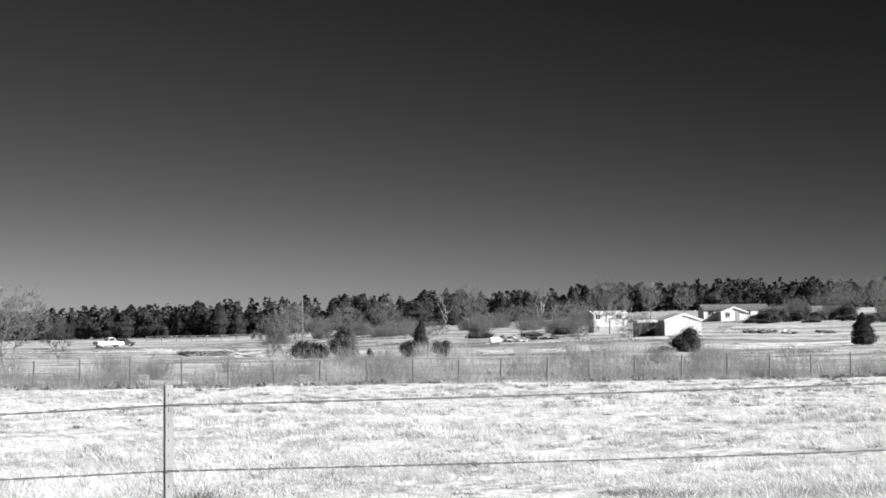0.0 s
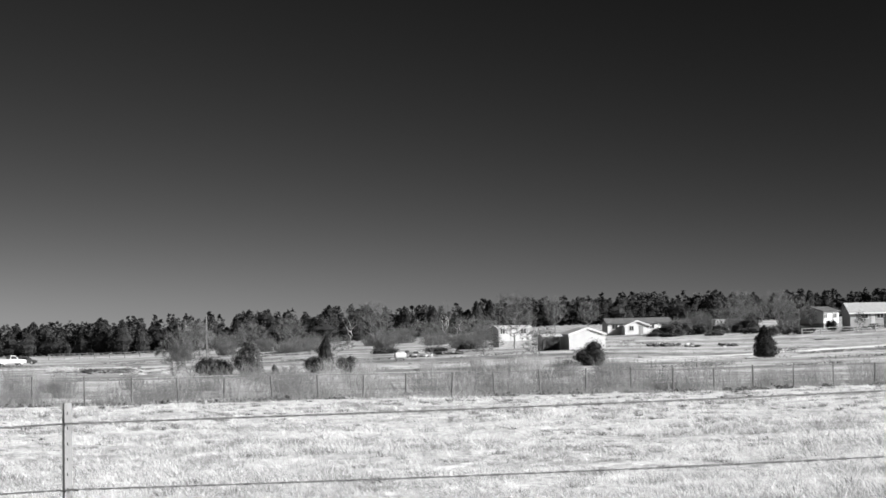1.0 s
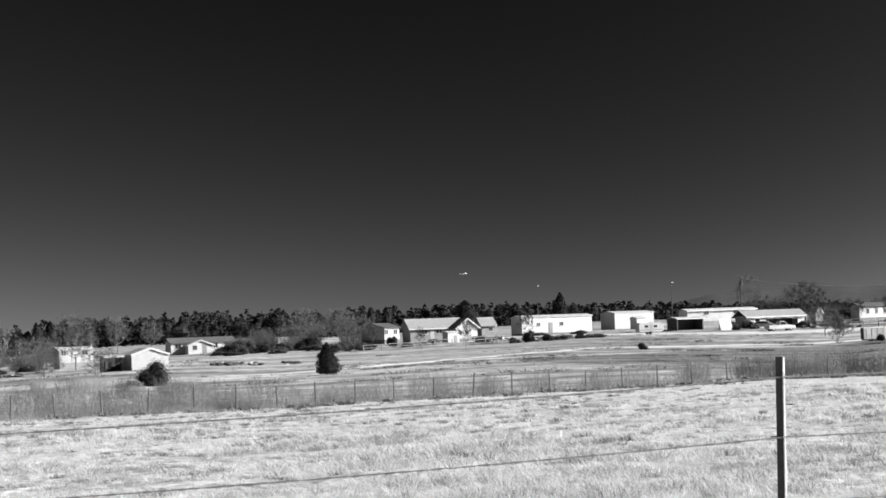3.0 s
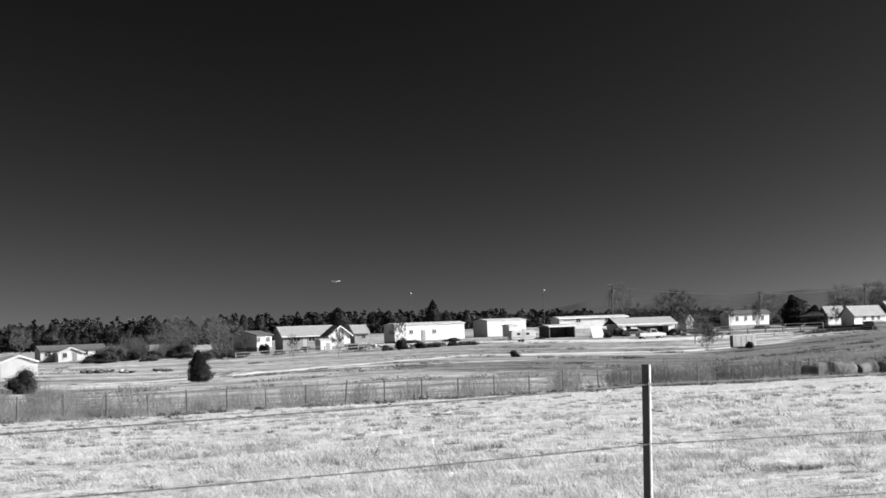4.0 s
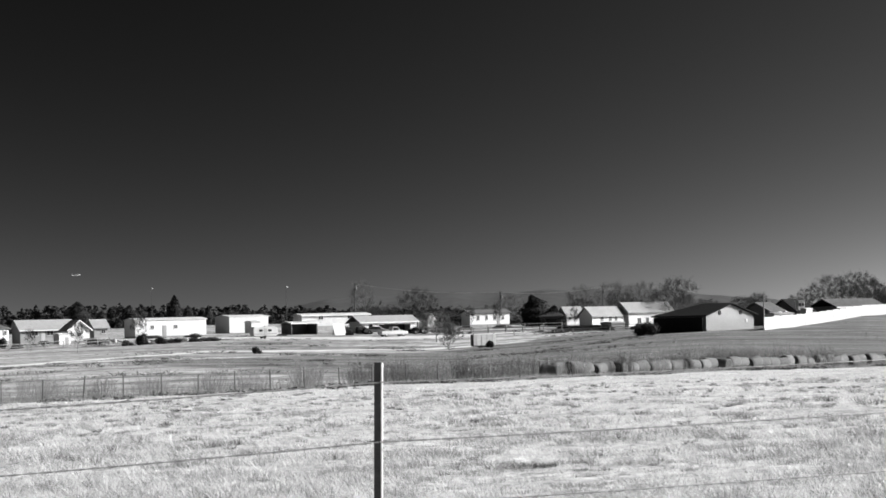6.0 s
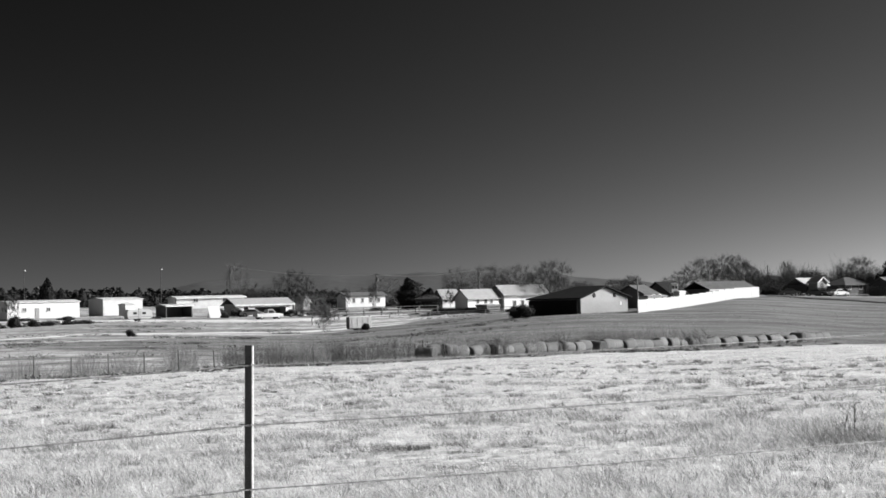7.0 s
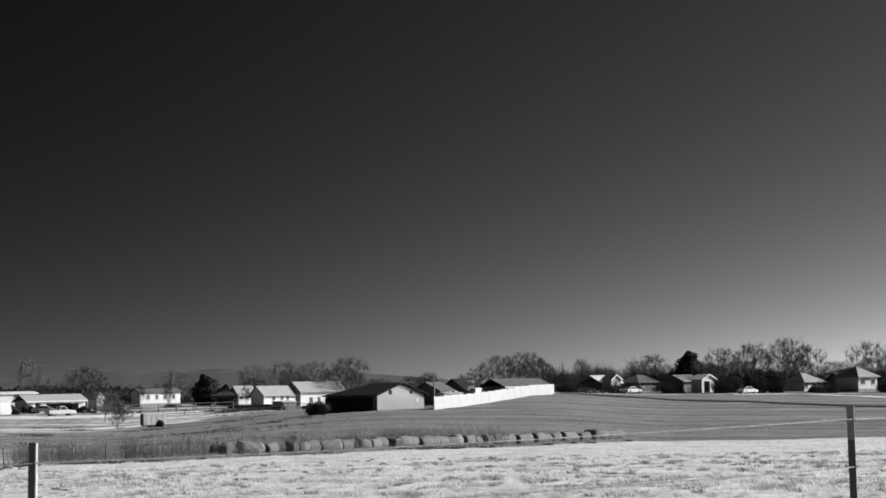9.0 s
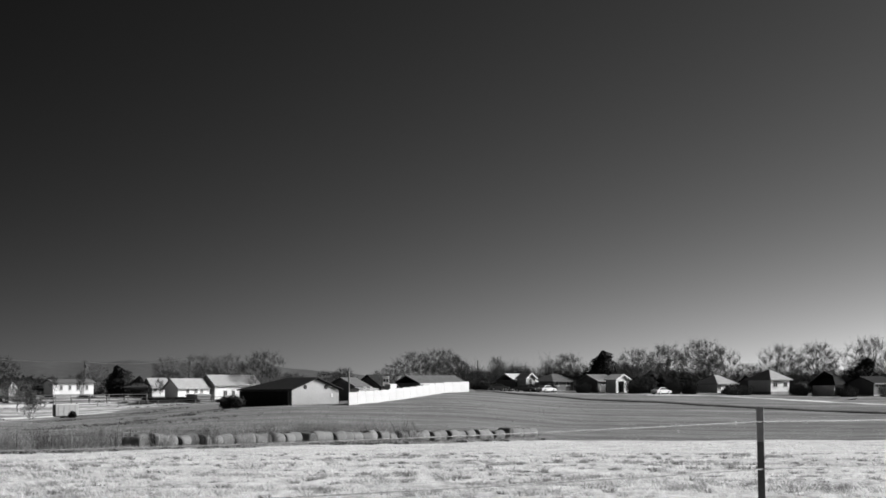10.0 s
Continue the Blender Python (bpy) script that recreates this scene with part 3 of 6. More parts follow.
def vehicle(name, label, az, d, rot, paint, kind="sedan", up=0.0, category="car"):
    """A parked car or pickup, about 4.6 to 5.4 m long, its length along local x."""
    root = new(name)
    root.matrix_basis = facing(az, d, rot, up)
    L = 5.4 if kind == "pickup" else 4.6
    h = L / 2
    bm = B()
    if kind == "pickup":
        prism(bm, [(-h, 0.45), (-h + 0.1, 0.4), (h - 0.1, 0.4), (h, 0.5), (h - 0.03, 0.95), (h - 1.35, 1.08), (-h, 1.05)], -0.92, 0.92)
    else:
        prism(bm, [(-h, 0.42), (-h + 0.15, 0.3), (h - 0.15, 0.3), (h, 0.45), (h - 0.05, 0.72), (h - 1.1, 0.92), (-h + 0.8, 0.95), (-h, 0.85)], -0.86, 0.86)
    bmesh.ops.bevel(bm, geom=list(bm.edges), offset=0.06, segments=2, affect="EDGES")
    part("body", bm, paint, root)
    bm = B()
    cab = [(-0.5, 1.04), (1.3, 1.04), (0.65, 1.75), (-0.42, 1.78)] if kind == "pickup" else [(-1.75, 0.9), (1.2, 0.9), (0.45, 1.40), (-1.0, 1.42)]
    prism(bm, cab, -0.74, 0.74)
    bmesh.ops.bevel(bm, geom=list(bm.edges), offset=0.07, segments=2, affect="EDGES")
    cabin = part("cabin", bm, paint, root)
    x0, x1, x2, x3 = cab[0][0], cab[1][0], cab[2][0], cab[3][0]
    zb, zt = cab[0][1] + 0.08, cab[2][1] - 0.1
    for s in (-1, 1):
        bm = B()
        prism(bm, [(x0 + 0.22, zb), (x1 - 0.3, zb), (x2 - 0.03, zt), (x3 + 0.12, zt)], s * 0.745 - 0.012, s * 0.745 + 0.012)
        part("side_window", bm, PANE, cabin)
    bm = B()
    ang = math.degrees(math.atan2(cab[2][1] - cab[1][1], x1 - x2))
    box(bm, ((x1 + x2) / 2 + 0.03, 0, (cab[1][1] + cab[2][1]) / 2 + 0.02), (math.hypot(x1 - x2, cab[2][1] - cab[1][1]) * 0.8, 1.3, 0.02), ry=ang)
    part("windscreen", bm, PANE, cabin)
    for x in (-h + 0.95, h - 0.95):
        for s in (-1, 1):
            bm = B()
            cyl(bm, (x, s * 0.78, 0.34), 0.34, 0.24, "y", 16)
            wheel = part("wheel", bm, BLACK, root)
            bm = B()
            cyl(bm, (x, s * 0.905, 0.34), 0.19, 0.02, "y", 12)
            part("rim", bm, CHROME, wheel)
    for s in (-1, 1):
        for x, m, nm in ((h - 0.03, OFFWHITE, "headlight"), (-h + 0.02, RUST, "tail_light")):
            bm = B()
            box(bm, (x, s * 0.62, 0.68), (0.06, 0.3, 0.14), bevel=0.02)
            part(nm, bm, m, root)
    bm = B()
    for x in (-h - 0.03, h + 0.03):
        box(bm, (x, 0, 0.48), (0.12, 1.6, 0.16), bevel=0.04)
    part("bumper", bm, CHROME, root)
    return tagged(root, label, category)


def utility_pole(label, az, d, height, cross=True, up=0.0, material=None, lamp=False):
    root = new("utility_pole")
    root.matrix_basis = facing(az, d, 12, up)
    mesh_from("pole", *tubes([((0, 0, -0.6), (0, 0, height), 0.08 if lamp else 0.15, 0.06 if lamp else 0.10)], 8), material or BARK, root)
    if cross:
        bm = B()
        box(bm, (0, -0.14, height - 0.3), (1.3, 0.12, 0.12))
        arm = part("crossarm", bm, BARK, root)
        for x in (-0.58, -0.25, 0.25, 0.58):
            bm = B()
            cyl(bm, (x, -0.14, height - 0.16), 0.05, 0.16)
            part("insulator", bm, MIDWALL, arm)
        bm = B()
        cyl(bm, (0.3, -0.05, height - 1.3), 0.2, 0.7)
        part("transformer", bm, MIDWALL, root)
    if lamp:
        bm = B()
        box(bm, (0, -0.5, height - 0.1), (0.06, 0.9, 0.06))
        arm = part("lamp_arm", bm, GALV, root)
        bm = B()
        box(bm, (0, -1.0, height - 0.12), (0.4, 0.6, 0.3), bevel=0.08)
        part("lamp_head", bm, WHITE, arm)
    return tagged(root, label, "pole")


# ---- roadside barbed wire fence, about eight metres off ----
NEAR_A, NEAR_D = -0.85, 7.58
POSTS = ((-7.42, 1.343), (23.85, 1.444), (45.3, 1.491))


def near_post_xy(az):
    r = NEAR_D / math.cos(radians(az - NEAR_A))
    return r * math.sin(radians(az)), r * math.cos(radians(az))


def steel_post(az, top, spin, lean, paint, tip):
    x, y = near_post_xy(az)
    root = new("steel_fence_post")
    g = ground(x, y)
    h = top - g
    right = Vector((math.cos(radians(az)), -math.sin(radians(az)), 0)) * (h * math.sin(radians(lean)))
    root.matrix_basis = Matrix.Translation((x - right.x, y - right.y, g)) @ Matrix.Rotation(radians(lean), 4, (math.sin(radians(az)), math.cos(radians(az)), 0)) @ pose(0, 0, 0, 0, 0, spin)
    t_outline = [(-0.018, -0.003), (0.018, -0.003), (0.018, 0.003), (0.003, 0.004), (-0.003, 0.004), (-0.018, 0.003)]
    web_outline = [(0.003, 0.0045), (0.003, 0.026), (-0.003, 0.026), (-0.003, 0.0045)]

    def bar(z0, z1, outline=t_outline):
        bm = B()
        a = [bm.verts.new((px, py, z0)) for px, py in outline]
        b = [bm.verts.new((px, py, z1)) for px, py in outline]
        bm.faces.new(a[::-1])
        bm.faces.new(b)
        k = len(outline)
        for i in range(k):
            bm.faces.new((a[i], a[(i + 1) % k], b[(i + 1) % k], b[i]))
        bmesh.ops.recalc_face_normals(bm, faces=bm.faces)
        return bm

    part("shaft", bar(-0.25, h - 0.175), paint, root, "painted steel shaft")
    part("web", bar(-0.25, h - 0.002, web_outline), SUNLITWEB, root, "steel web coloured pale for the sun on its edge")
    part("painted_tip", bar(h - 0.175, h), tip, root, "pale painted tip")
    z = 0.12
    while z < h - 0.03:
        bm = B()
        box(bm, (0, -0.0046, z), (0.012, 0.004, 0.01))
        part("stud", bm, paint if z < h - 0.18 else tip, root)
        z += 0.054
    for dz in (0.075, 0.31, 0.565):
        bm = B()
        for s in (-1, 1):
            box(bm, (s * 0.02, 0.0, h - dz), (0.006, 0.05, 0.004), rz=20 * s)
        box(bm, (0, 0.036, h - dz), (0.03, 0.004, 0.005))
        part("wire_clip", bm, POSTPAINT, root)
    return tagged(root, "pale-tipped steel post holding barbed wire", "fence post", "posts of the roadside fence")


for (paz, ptop), pspin, plean, pp, pt in zip(POSTS, (50, -66, -52), (0.6, 1.4, -0.4), (PALEPOST, POSTPAINT, POSTPAINT), (PALEPOST, POSTPAINT, POSTTIP)):
    steel_post(paz, ptop, pspin, plean, pp, pt)


def barbed_wire(drop, seed):
    """Two twisted strands with barbs, running through the posts."""
    rng = np.random.default_rng(seed)
    pts = [np.array([*near_post_xy(a), t - drop]) for a, t in POSTS]
    ends = [pts[0] * 2 - pts[1], *pts, pts[2] * 2 - pts[1]]
    path = []
    for a, b in zip(ends[:-1], ends[1:]):
        n = int(np.linalg.norm(b - a) / 0.014)
        f = np.linspace(0, 1, n, endpoint=False)[:, None]
        p = a + (b - a) * f
        p[:, 2] -= 4 * 0.018 * (f * (1 - f))[:, 0]
        path.append(p)
    path = np.concatenate(path)
    path[:, 2] += 0.004 * np.sin(np.arange(len(path)) * 0.013 + seed)
    path[:, :2] -= np.array([math.sin(radians(NEAR_A)), math.cos(radians(NEAR_A))]) * 0.012
    segs = []
    along = (pts[2] - pts[0]) / np.linalg.norm(pts[2] - pts[0])
    u = np.array([-along[1], along[0], 0])
    w = np.cross(along, u)
    for ph in (0, math.pi):
        th = np.arange(len(path)) * 2 * math.pi / 8.6 + ph
        strand = path + 0.0021 * (np.cos(th)[:, None] * u + np.sin(th)[:, None] * w)
        segs += [(a, b, 0.0015, 0.0015) for a, b in zip(strand[:-1], strand[1:])]
    for i in range(5, len(path) - 5, 9):
        th = rng.uniform(0, math.pi)
        for k in (0.0, 1.5):
            d = (math.cos(th + k) * u + math.sin(th + k) * w) + along * rng.uniform(-0.4, 0.4)
            segs.append((path[i] - d * 0.014, path[i] + d * 0.012, 0.0009, 0.0009))
        segs += [(path[i + j], path[i + j + 1], 0.0032, 0.0032) for j in (-1, 0)]
    ob = mesh_from("barbed_wire", *tubes(segs, 4), WIRE)
    tagged(ob, "twisted galvanised barbed wire between steel posts", "wire", "strands of the roadside fence")


for di, drop in enumerate((0.075, 0.31, 0.565, 0.84)):
    barbed_wire(drop, di + 3)

# ---- field fence and its weeds ----
field_fence = tagged(new("field_fence"), "thin old post and wire field fence grown with weeds", "fence")
frng = np.random.default_rng(11)
post_mesh = None
fence_s = []
s = 14.0
while s < 136:
    p = fence_point(s)
    if post_mesh is None:
        ob = mesh_from("fence_post", *tubes([((0, 0, -0.3), (0, 0, 1.25), 0.045, 0.04)], 6), RUST, field_fence)
        post_mesh = ob.data
    else:
        ob = new("fence_post", post_mesh)
        ob.parent = field_fence
    ob.matrix_basis = pose(p.x, p.y, p.z, frng.normal(0, 2.0), frng.normal(0, 2.0), frng.uniform(0, 360)) @ Matrix.Diagonal((1, 1, frng.uniform(0.9, 1.12), 1))
    fence_s.append(s)
    s += 2.35 + 0.016 * max(0.0, s - 43) + frng.normal(0, 0.12)
for h, wr in ((0.45, 0.005), (0.8, 0.005), (1.18, 0.012)):
    line = [fence_point(a) + Vector((0, 0, h)) for a in fence_s]
    ring = [(p.x, p.y, p.z + o) for p in line for o in (-wr, wr)]
    back = [(p.x - 0.007, p.y + 0.01, p.z) for p in line]
    k = len(line)
    faces = [(2 * i, 2 * i + 1, 2 * i + 3, 2 * i + 2) for i in range(k - 1)]
    faces += [(2 * i + 1, 2 * k + i, 2 * k + i + 1, 2 * i + 3) for i in range(k - 1)]
    faces += [(2 * k + i, 2 * i, 2 * i + 2, 2 * k + i + 1) for i in range(k - 1)]
    mesh_from("wire", ring + back, faces, RUST, field_fence)


def stems_along(name, label, n, s0, s1, off0, off1, h0, h1, material, seed, rad=0.01, bunch=0.0):
    rng = np.random.default_rng(seed)
    along = np.array([FENCE_N.y, -FENCE_N.x])
    nn = np.array([FENCE_N.x, FENCE_N.y])
    ss = rng.uniform(s0, s1, n)
    if bunch:
        centres = rng.uniform(s0, s1, max(4, int((s1 - s0) / bunch)))
        pick = rng.random(n) < 0.85
        ss = np.where(pick, rng.choice(centres, n) + rng.normal(0, 0.5, n), ss)
    oo = rng.uniform(off0, off1, n)
    xy = nn * (FENCE_D + oo)[:, None] + along * ss[:, None]
    z = ground_np(xy[:, 0], xy[:, 1])
    h = rng.uniform(h0, h1, n) * rng.uniform(0.5, 1, n)
    base = np.column_stack([xy, z - 0.05])
    lean = rng.normal(0, 0.16, (n, 3)) * h[:, None]
    lean[:, 2] = h
    tip = base + lean
    mid = (base + tip) / 2 + rng.normal(0, 0.05, (n, 3))
    segs = [(b, m, rad, rad * 0.8) for b, m in zip(base, mid)] + [(m, t, rad * 0.8, rad * 0.3) for m, t in zip(mid, tip)]
    for _ in range(2):
        f = rng.uniform(0.3, 0.9, n)[:, None]
        q = base + lean * f
        e = q + rng.normal(0, 0.16, (n, 3)) * h[:, None] + np.array([0, 0, 0.2]) * h[:, None]
        segs += [(a, b, rad * 0.6, rad * 0.25) for a, b in zip(q, e)]
    ob = mesh_from(name, *tubes(segs, 3), material)
    return tagged(ob, label, "weeds", kind="stuff")


stems_along("fence_weeds", "tall dead weeds along the field fence", 6500, 10, 76, -0.3, 6, 0.25, 1.2, FENCEWEED, 21, 0.007, 3.4)
stems_along("bank_weeds", "dead weeds and brush behind the bales", 5600, 110, 168, 0.5, 9, 0.4, 2.2, BRUSH, 22, 0.009, 4.6)
stems_along("edge_weeds", "sparse pale weeds behind the field fence", 1300, 76, 114, 0.0, 7, 0.25, 0.9, FENCEWEED, 25, 0.007, 3.0)
stems_along("bale_grass", "dry grass grown up round the hay bales", 11000, 114, 187, -2.4, -1.0, 0.1, 0.5, WEED, 24, 0.006, 0.9)
stems_along("low_grass_fringe", "clumps of dry grass under the field fence", 9000, 8, 190, -2.5, 0.8, 0.15, 0.5, GREYWEED, 23, 0.012, 1.2)

# ---- row of round hay bales ----
def bale_mesh():
    bm = B()
    seg, L, R = 20, 1.36, 0.5
    prof = [(-L / 2, 0.0), (-L / 2, R * 0.55), (-L / 2 - 0.01, R * 0.86), (-L / 2 + 0.05, R * 0.97), (-L / 4, R), (0, R * 0.985), (L / 4, R), (L / 2 - 0.05, R * 0.97), (L / 2 + 0.01, R * 0.86), (L / 2, R * 0.55), (L / 2, 0.0)]
    rings = []
    for x, r in prof:
        if r == 0:
            rings.append([bm.verts.new((x, 0, R * 0.93))])
        else:
            rings.append([bm.verts.new((x, r * math.cos(a * 2 * math.pi / seg), R * 0.93 + max(-R * 0.93, r * math.sin(a * 2 * math.pi / seg)))) for a in range(seg)])
    for p, q in zip(rings[:-1], rings[1:]):
        for a in range(seg):
            b = (a + 1) % seg
            if len(p) == 1:
                bm.faces.new((p[0], q[a], q[b]))
            elif len(q) == 1:
                bm.faces.new((p[a], p[b], q[0]))
            else:
                bm.faces.new((p[a], p[b], q[b], q[a]))
    bmesh.ops.recalc_face_normals(bm, faces=bm.faces)
    for f in bm.faces:
        c = f.calc_center_median()
        f.material_index = 1 if abs(c.x) > L / 2 - 0.012 else 0
        f.smooth = True
    me = bpy.data.meshes.new("round_hay_bale")
    bm.to_mesh(me)
    bm.free()
    me.materials.append(HAY)
    me.materials.append(HAY_END_SHADE)
    return me


def straw_mesh(seed):
    """Loose straw and grass that hangs down the sides of a bale and stands up from its top."""
    rng = np.random.default_rng(seed)
    segs = []
    for _ in range(150):
        x = rng.uniform(-0.7, 0.7)
        a = rng.uniform(-0.5, 2.6)
        p = np.array([x, -0.44 * math.cos(a), 0.42 + 0.44 * math.sin(a)])
        q = p + np.array([rng.normal(0, 0.09), -0.05 + rng.normal(0, 0.03), -rng.uniform(0.08, 0.45) if a < 1.0 else rng.uniform(0.02, 0.2)])
        q[2] = max(q[2], 0.02)
        segs.append((p, q, 0.012, 0.006))
    v, f = tubes(segs, 3)
    me = bpy.data.meshes.new("loose_straw")
    me.from_pydata(v.tolist(), [], f.tolist())
    me.materials.append(STRAW)
    return me


bale_me = bale_mesh()
straw_mes = [straw_mesh(k) for k in (1, 2, 3)]
brng = np.random.default_rng(5)
s = 121.0
bn = 0
while s < 184.5:
    p = fence_point(s, -0.6 + brng.normal(0, 0.2))
    end_on = bn == 0 or abs(s - 143.6) < 0.72 or abs(s - 178.0) < 0.72
    ob = new("round_hay_bale", bale_me)
    ob.matrix_basis = pose(p.x, p.y, p.z + 0.08 - brng.uniform(0, 0.1), brng.normal(0, 5), brng.normal(0, 4), (-58 if end_on else 25) + brng.normal(0, 7)) @ Matrix.Diagonal((1, brng.uniform(0.9, 1.15), brng.uniform(0.92, 1.16), 1))
    straw = new("loose_straw", straw_mes[bn % 3])
    straw.parent = ob
    straw["kind"] = "stuff"
    tagged(ob, "weathered round hay bale standing in a long row", "hay bale", "row of hay bales")
    bn += 1
    s += 1.36 + (brng.uniform(0.15, 0.35) if brng.random() < 0.12 else brng.uniform(0.0, 0.1))



def fence_brace(s0, s1):
    """Two stout posts with a rail and a slanting wire between them, where the fence takes its strain."""
    root = new("fence_brace")
    a, b = fence_point(s0, -0.2), fence_point(s1, -0.2)
    root.matrix_basis = Matrix.Translation(a)
    w = tuple(b - a)
    for name, seg in (("post", ((0, 0, -0.4), (0.02, 0, 1.45), 0.07, 0.06)), ("post", ((w[0], w[1], w[2] - 0.4), (w[0], w[1], w[2] + 1.4), 0.07, 0.06)), ("rail", ((0, 0, 0.95), (w[0], w[1], w[2] + 0.95), 0.05, 0.05)), ("strut", ((0, 0, 0.95), (w[0] * 0.8, w[1] * 0.8, w[2] * 0.8 + 0.1), 0.02, 0.02)), ("short_rail", ((0, 0, 1.2), (-w[0] * 0.3, -w[1] * 0.3, 1.2 - w[2] * 0.3), 0.04, 0.04)), ("short_post", ((-w[0] * 0.3, -w[1] * 0.3, -w[2] * 0.3 - 0.3), (-w[0] * 0.3, -w[1] * 0.3, 1.22 - w[2] * 0.3), 0.05, 0.045))):
        mesh_from(name, *tubes([seg], 6), RUST, root)
    tagged(root, "dark wooden brace of posts and rail beside bales", "fence brace")


fence_brace(121.4, 124.4)

# ---- farmstead and houses behind the fields, from one end of the pan to the other ----
vehicle("pickup_truck", "white pickup truck parked in the dry pasture", -9.0, 385, 30, WHITE, "pickup", category="truck")
vehicle("parked_car", "dark car parked beside a white pickup", -8.62, 392, -10, DARKWALL)

# storage hut with a small window
house("small white weathered hut with a flat roof", 4.43, 330, 6.0, 3, 1.93, 0.35, 6, OFFWHITE, PALEROOF, wins=((-2.0, 1.5, 0.8, 0.8), (1.4, 1.5, 0.9, 0.8)), doors=((-0.3, 0.9, 2.0),), over=0.25, name="hut", category="hut", base=-1.47)
# metal shed with an open lean-to
house("white sheet metal shed with a low gable", 6.33, 290, 6.3, 5, 2.39, 0.85, -8, METAL, PALEROOF, ridge="y", over=0.15, name="metal_shed", category="shed", fascia=WHITE, base=-2.83)
house("open dark lean-to beside a metal shed", 5.42, 290, 3.0, 3.0, 2.3, 0.15, -8, DARKWALL, PALEROOF, dark=((0.0, 2.6, 2.2),), over=0.3, name="lean_to", category="shed", fascia=WHITE, base=-2.83)
# long mobile home with a gabled porch
house("long white mobile home with a dark roof", 7.80, 424, 13.7, 3.4, 2.2, 0.85, 0, WHITE, ROOFGREY, wins=((2.6, 1.5, 1.0, 0.9), (5.2, 1.5, 1.2, 0.9), (-5.2, 1.5, 1.2, 0.9)), over=0.35, name="mobile_home", category="house", base=-1.45)
house("white gabled porch of a mobile home", 7.77, 420.5, 5.5, 2, 1.89, 0.95, 0, WHITE, SHINGLE, ridge="y", doors=((0.8, 0.9, 2.0),), wins=((-1.2, 1.45, 0.9, 0.9),), over=0.3, name="porch", category="porch", fascia=WHITE, base=-1.75)

house("low grey-roofed house half hidden by scrub", 9.8, 440, 14.2, 5.0, 1.55, 1.1, 0, SIDING, SHINGLE, wins=((-4.5, 0.9, 1.2, 0.7), (1.0, 0.9, 1.2, 0.7)), doors=((3.6, 0.9, 1.5),), over=0.4, base=-1.65)
house("small house with dark roof and white gable end", 12.66, 400, 6.9, 7.5, 2.17, 0.80, 38, WHITE, ROOFGREY, over=0.35, wins=((0.8, 1.4, 0.9, 0.9), (-1.3, 1.4, 0.8, 0.9)), base=-0.02)
house("low house with a long grey roof and white wall", 14.07, 412, 11.6, 3.6, 2.41, 1.53, 0, SIDING, SHINGLE, wins=((-2.6, 1.5, 1.4, 0.9), (0.6, 1.5, 1.4, 0.9)), doors=((-0.9, 0.9, 2.0),), over=0.5, fascia=WHITE, base=-0.35)
house("white gabled wing of a low house", 14.92, 406, 5.3, 3, 2.16, 1.62, 0, WHITE, SHINGLE, ridge="y", over=0.45, wins=((0.0, 1.2, 0.8, 0.7), (-1.4, 1.2, 0.7, 0.7)), fascia=WHITE, base=-0.44)
house("rear wing of a low house with a grey roof", 15.50, 418, 4.0, 3.0, 2.11, 1.34, 0, SIDING, SHINGLE, over=0.4, wins=((0.5, 1.2, 0.9, 0.8),), base=0.01)
house("small white garden shed", 14.57, 380, 3.0, 2, 1.72, 0.20, 10, WHITE, PALEROOF, doors=((0.4, 0.7, 1.3),), over=0.12, name="garden_shed", category="shed", base=-0.93)

house("long white mobile home with sun on its end", 17.31, 412, 15.7, 4.2, 3.02, 0.33, 4, WHITE, PALEROOF, wins=((-4.2, 1.7, 0.8, 0.7), (1.0, 1.7, 0.8, 0.7)), doors=((-1.5, 0.9, 2.0),), over=0.2, name="mobile_home", base=0.10)
house("white sheet metal barn with a dark side", 19.35, 432, 10.8, 5, 3.11, 0.35, 14, METAL, PALEROOF, over=0.12, name="barn", category="barn", doors=((2.0, 2.4, 2.6),), base=0.27)
house("small white pump house in front of a barn", 19.63, 424, 3.0, 2.4, 3.17, 0.23, 6, WHITE, PALEROOF, over=0.15, name="pump_house", category="shed", base=-0.92)
house("open carport with a broad white fascia", 20.90, 405, 6.9, 3.6, 1.84, 0.27, -2, DARKWALL, PALEROOF, dark=((0.0, 6.6, 2.1),), over=0.25, name="carport", category="carport", fascia=WHITE, base=-0.05)
house("white house with a pale flat roof", 21.77, 442, 15.7, 3.0, 2.2, 0.3, 5, OFFWHITE, PALEROOF, wins=((-3.8, 1.7, 1.2, 0.8), (3.6, 1.7, 1.2, 0.8)), over=0.4, fascia=WHITE, base=1.20)
house("wide workshop with a grey roof and open bays", 23.15, 411, 13.0, 3.6, 2.84, 1.0, 6, WHITE, SHINGLE, dark=((-4.2, 1.1, 2.3), (1.6, 7.6, 2.2)), over=0.5, name="workshop", category="workshop", fascia=WHITE, base=-1.00)
house("small white gabled shed beside a workshop", 24.34, 416, 3.0, 3, 1.71, 0.94, 0, WHITE, PALEROOF, ridge="y", over=0.25, name="shed", category="shed", doors=((0, 0.9, 1.8),), fascia=WHITE, base=0.31)
vehicle("pickup_truck", "white pickup truck parked before a workshop", 23.42, 386, 28, WHITE, "pickup", category="truck")
vehicle("parked_car", "pale car parked under a workshop roof", 23.0, 400, -8, OFFWHITE)


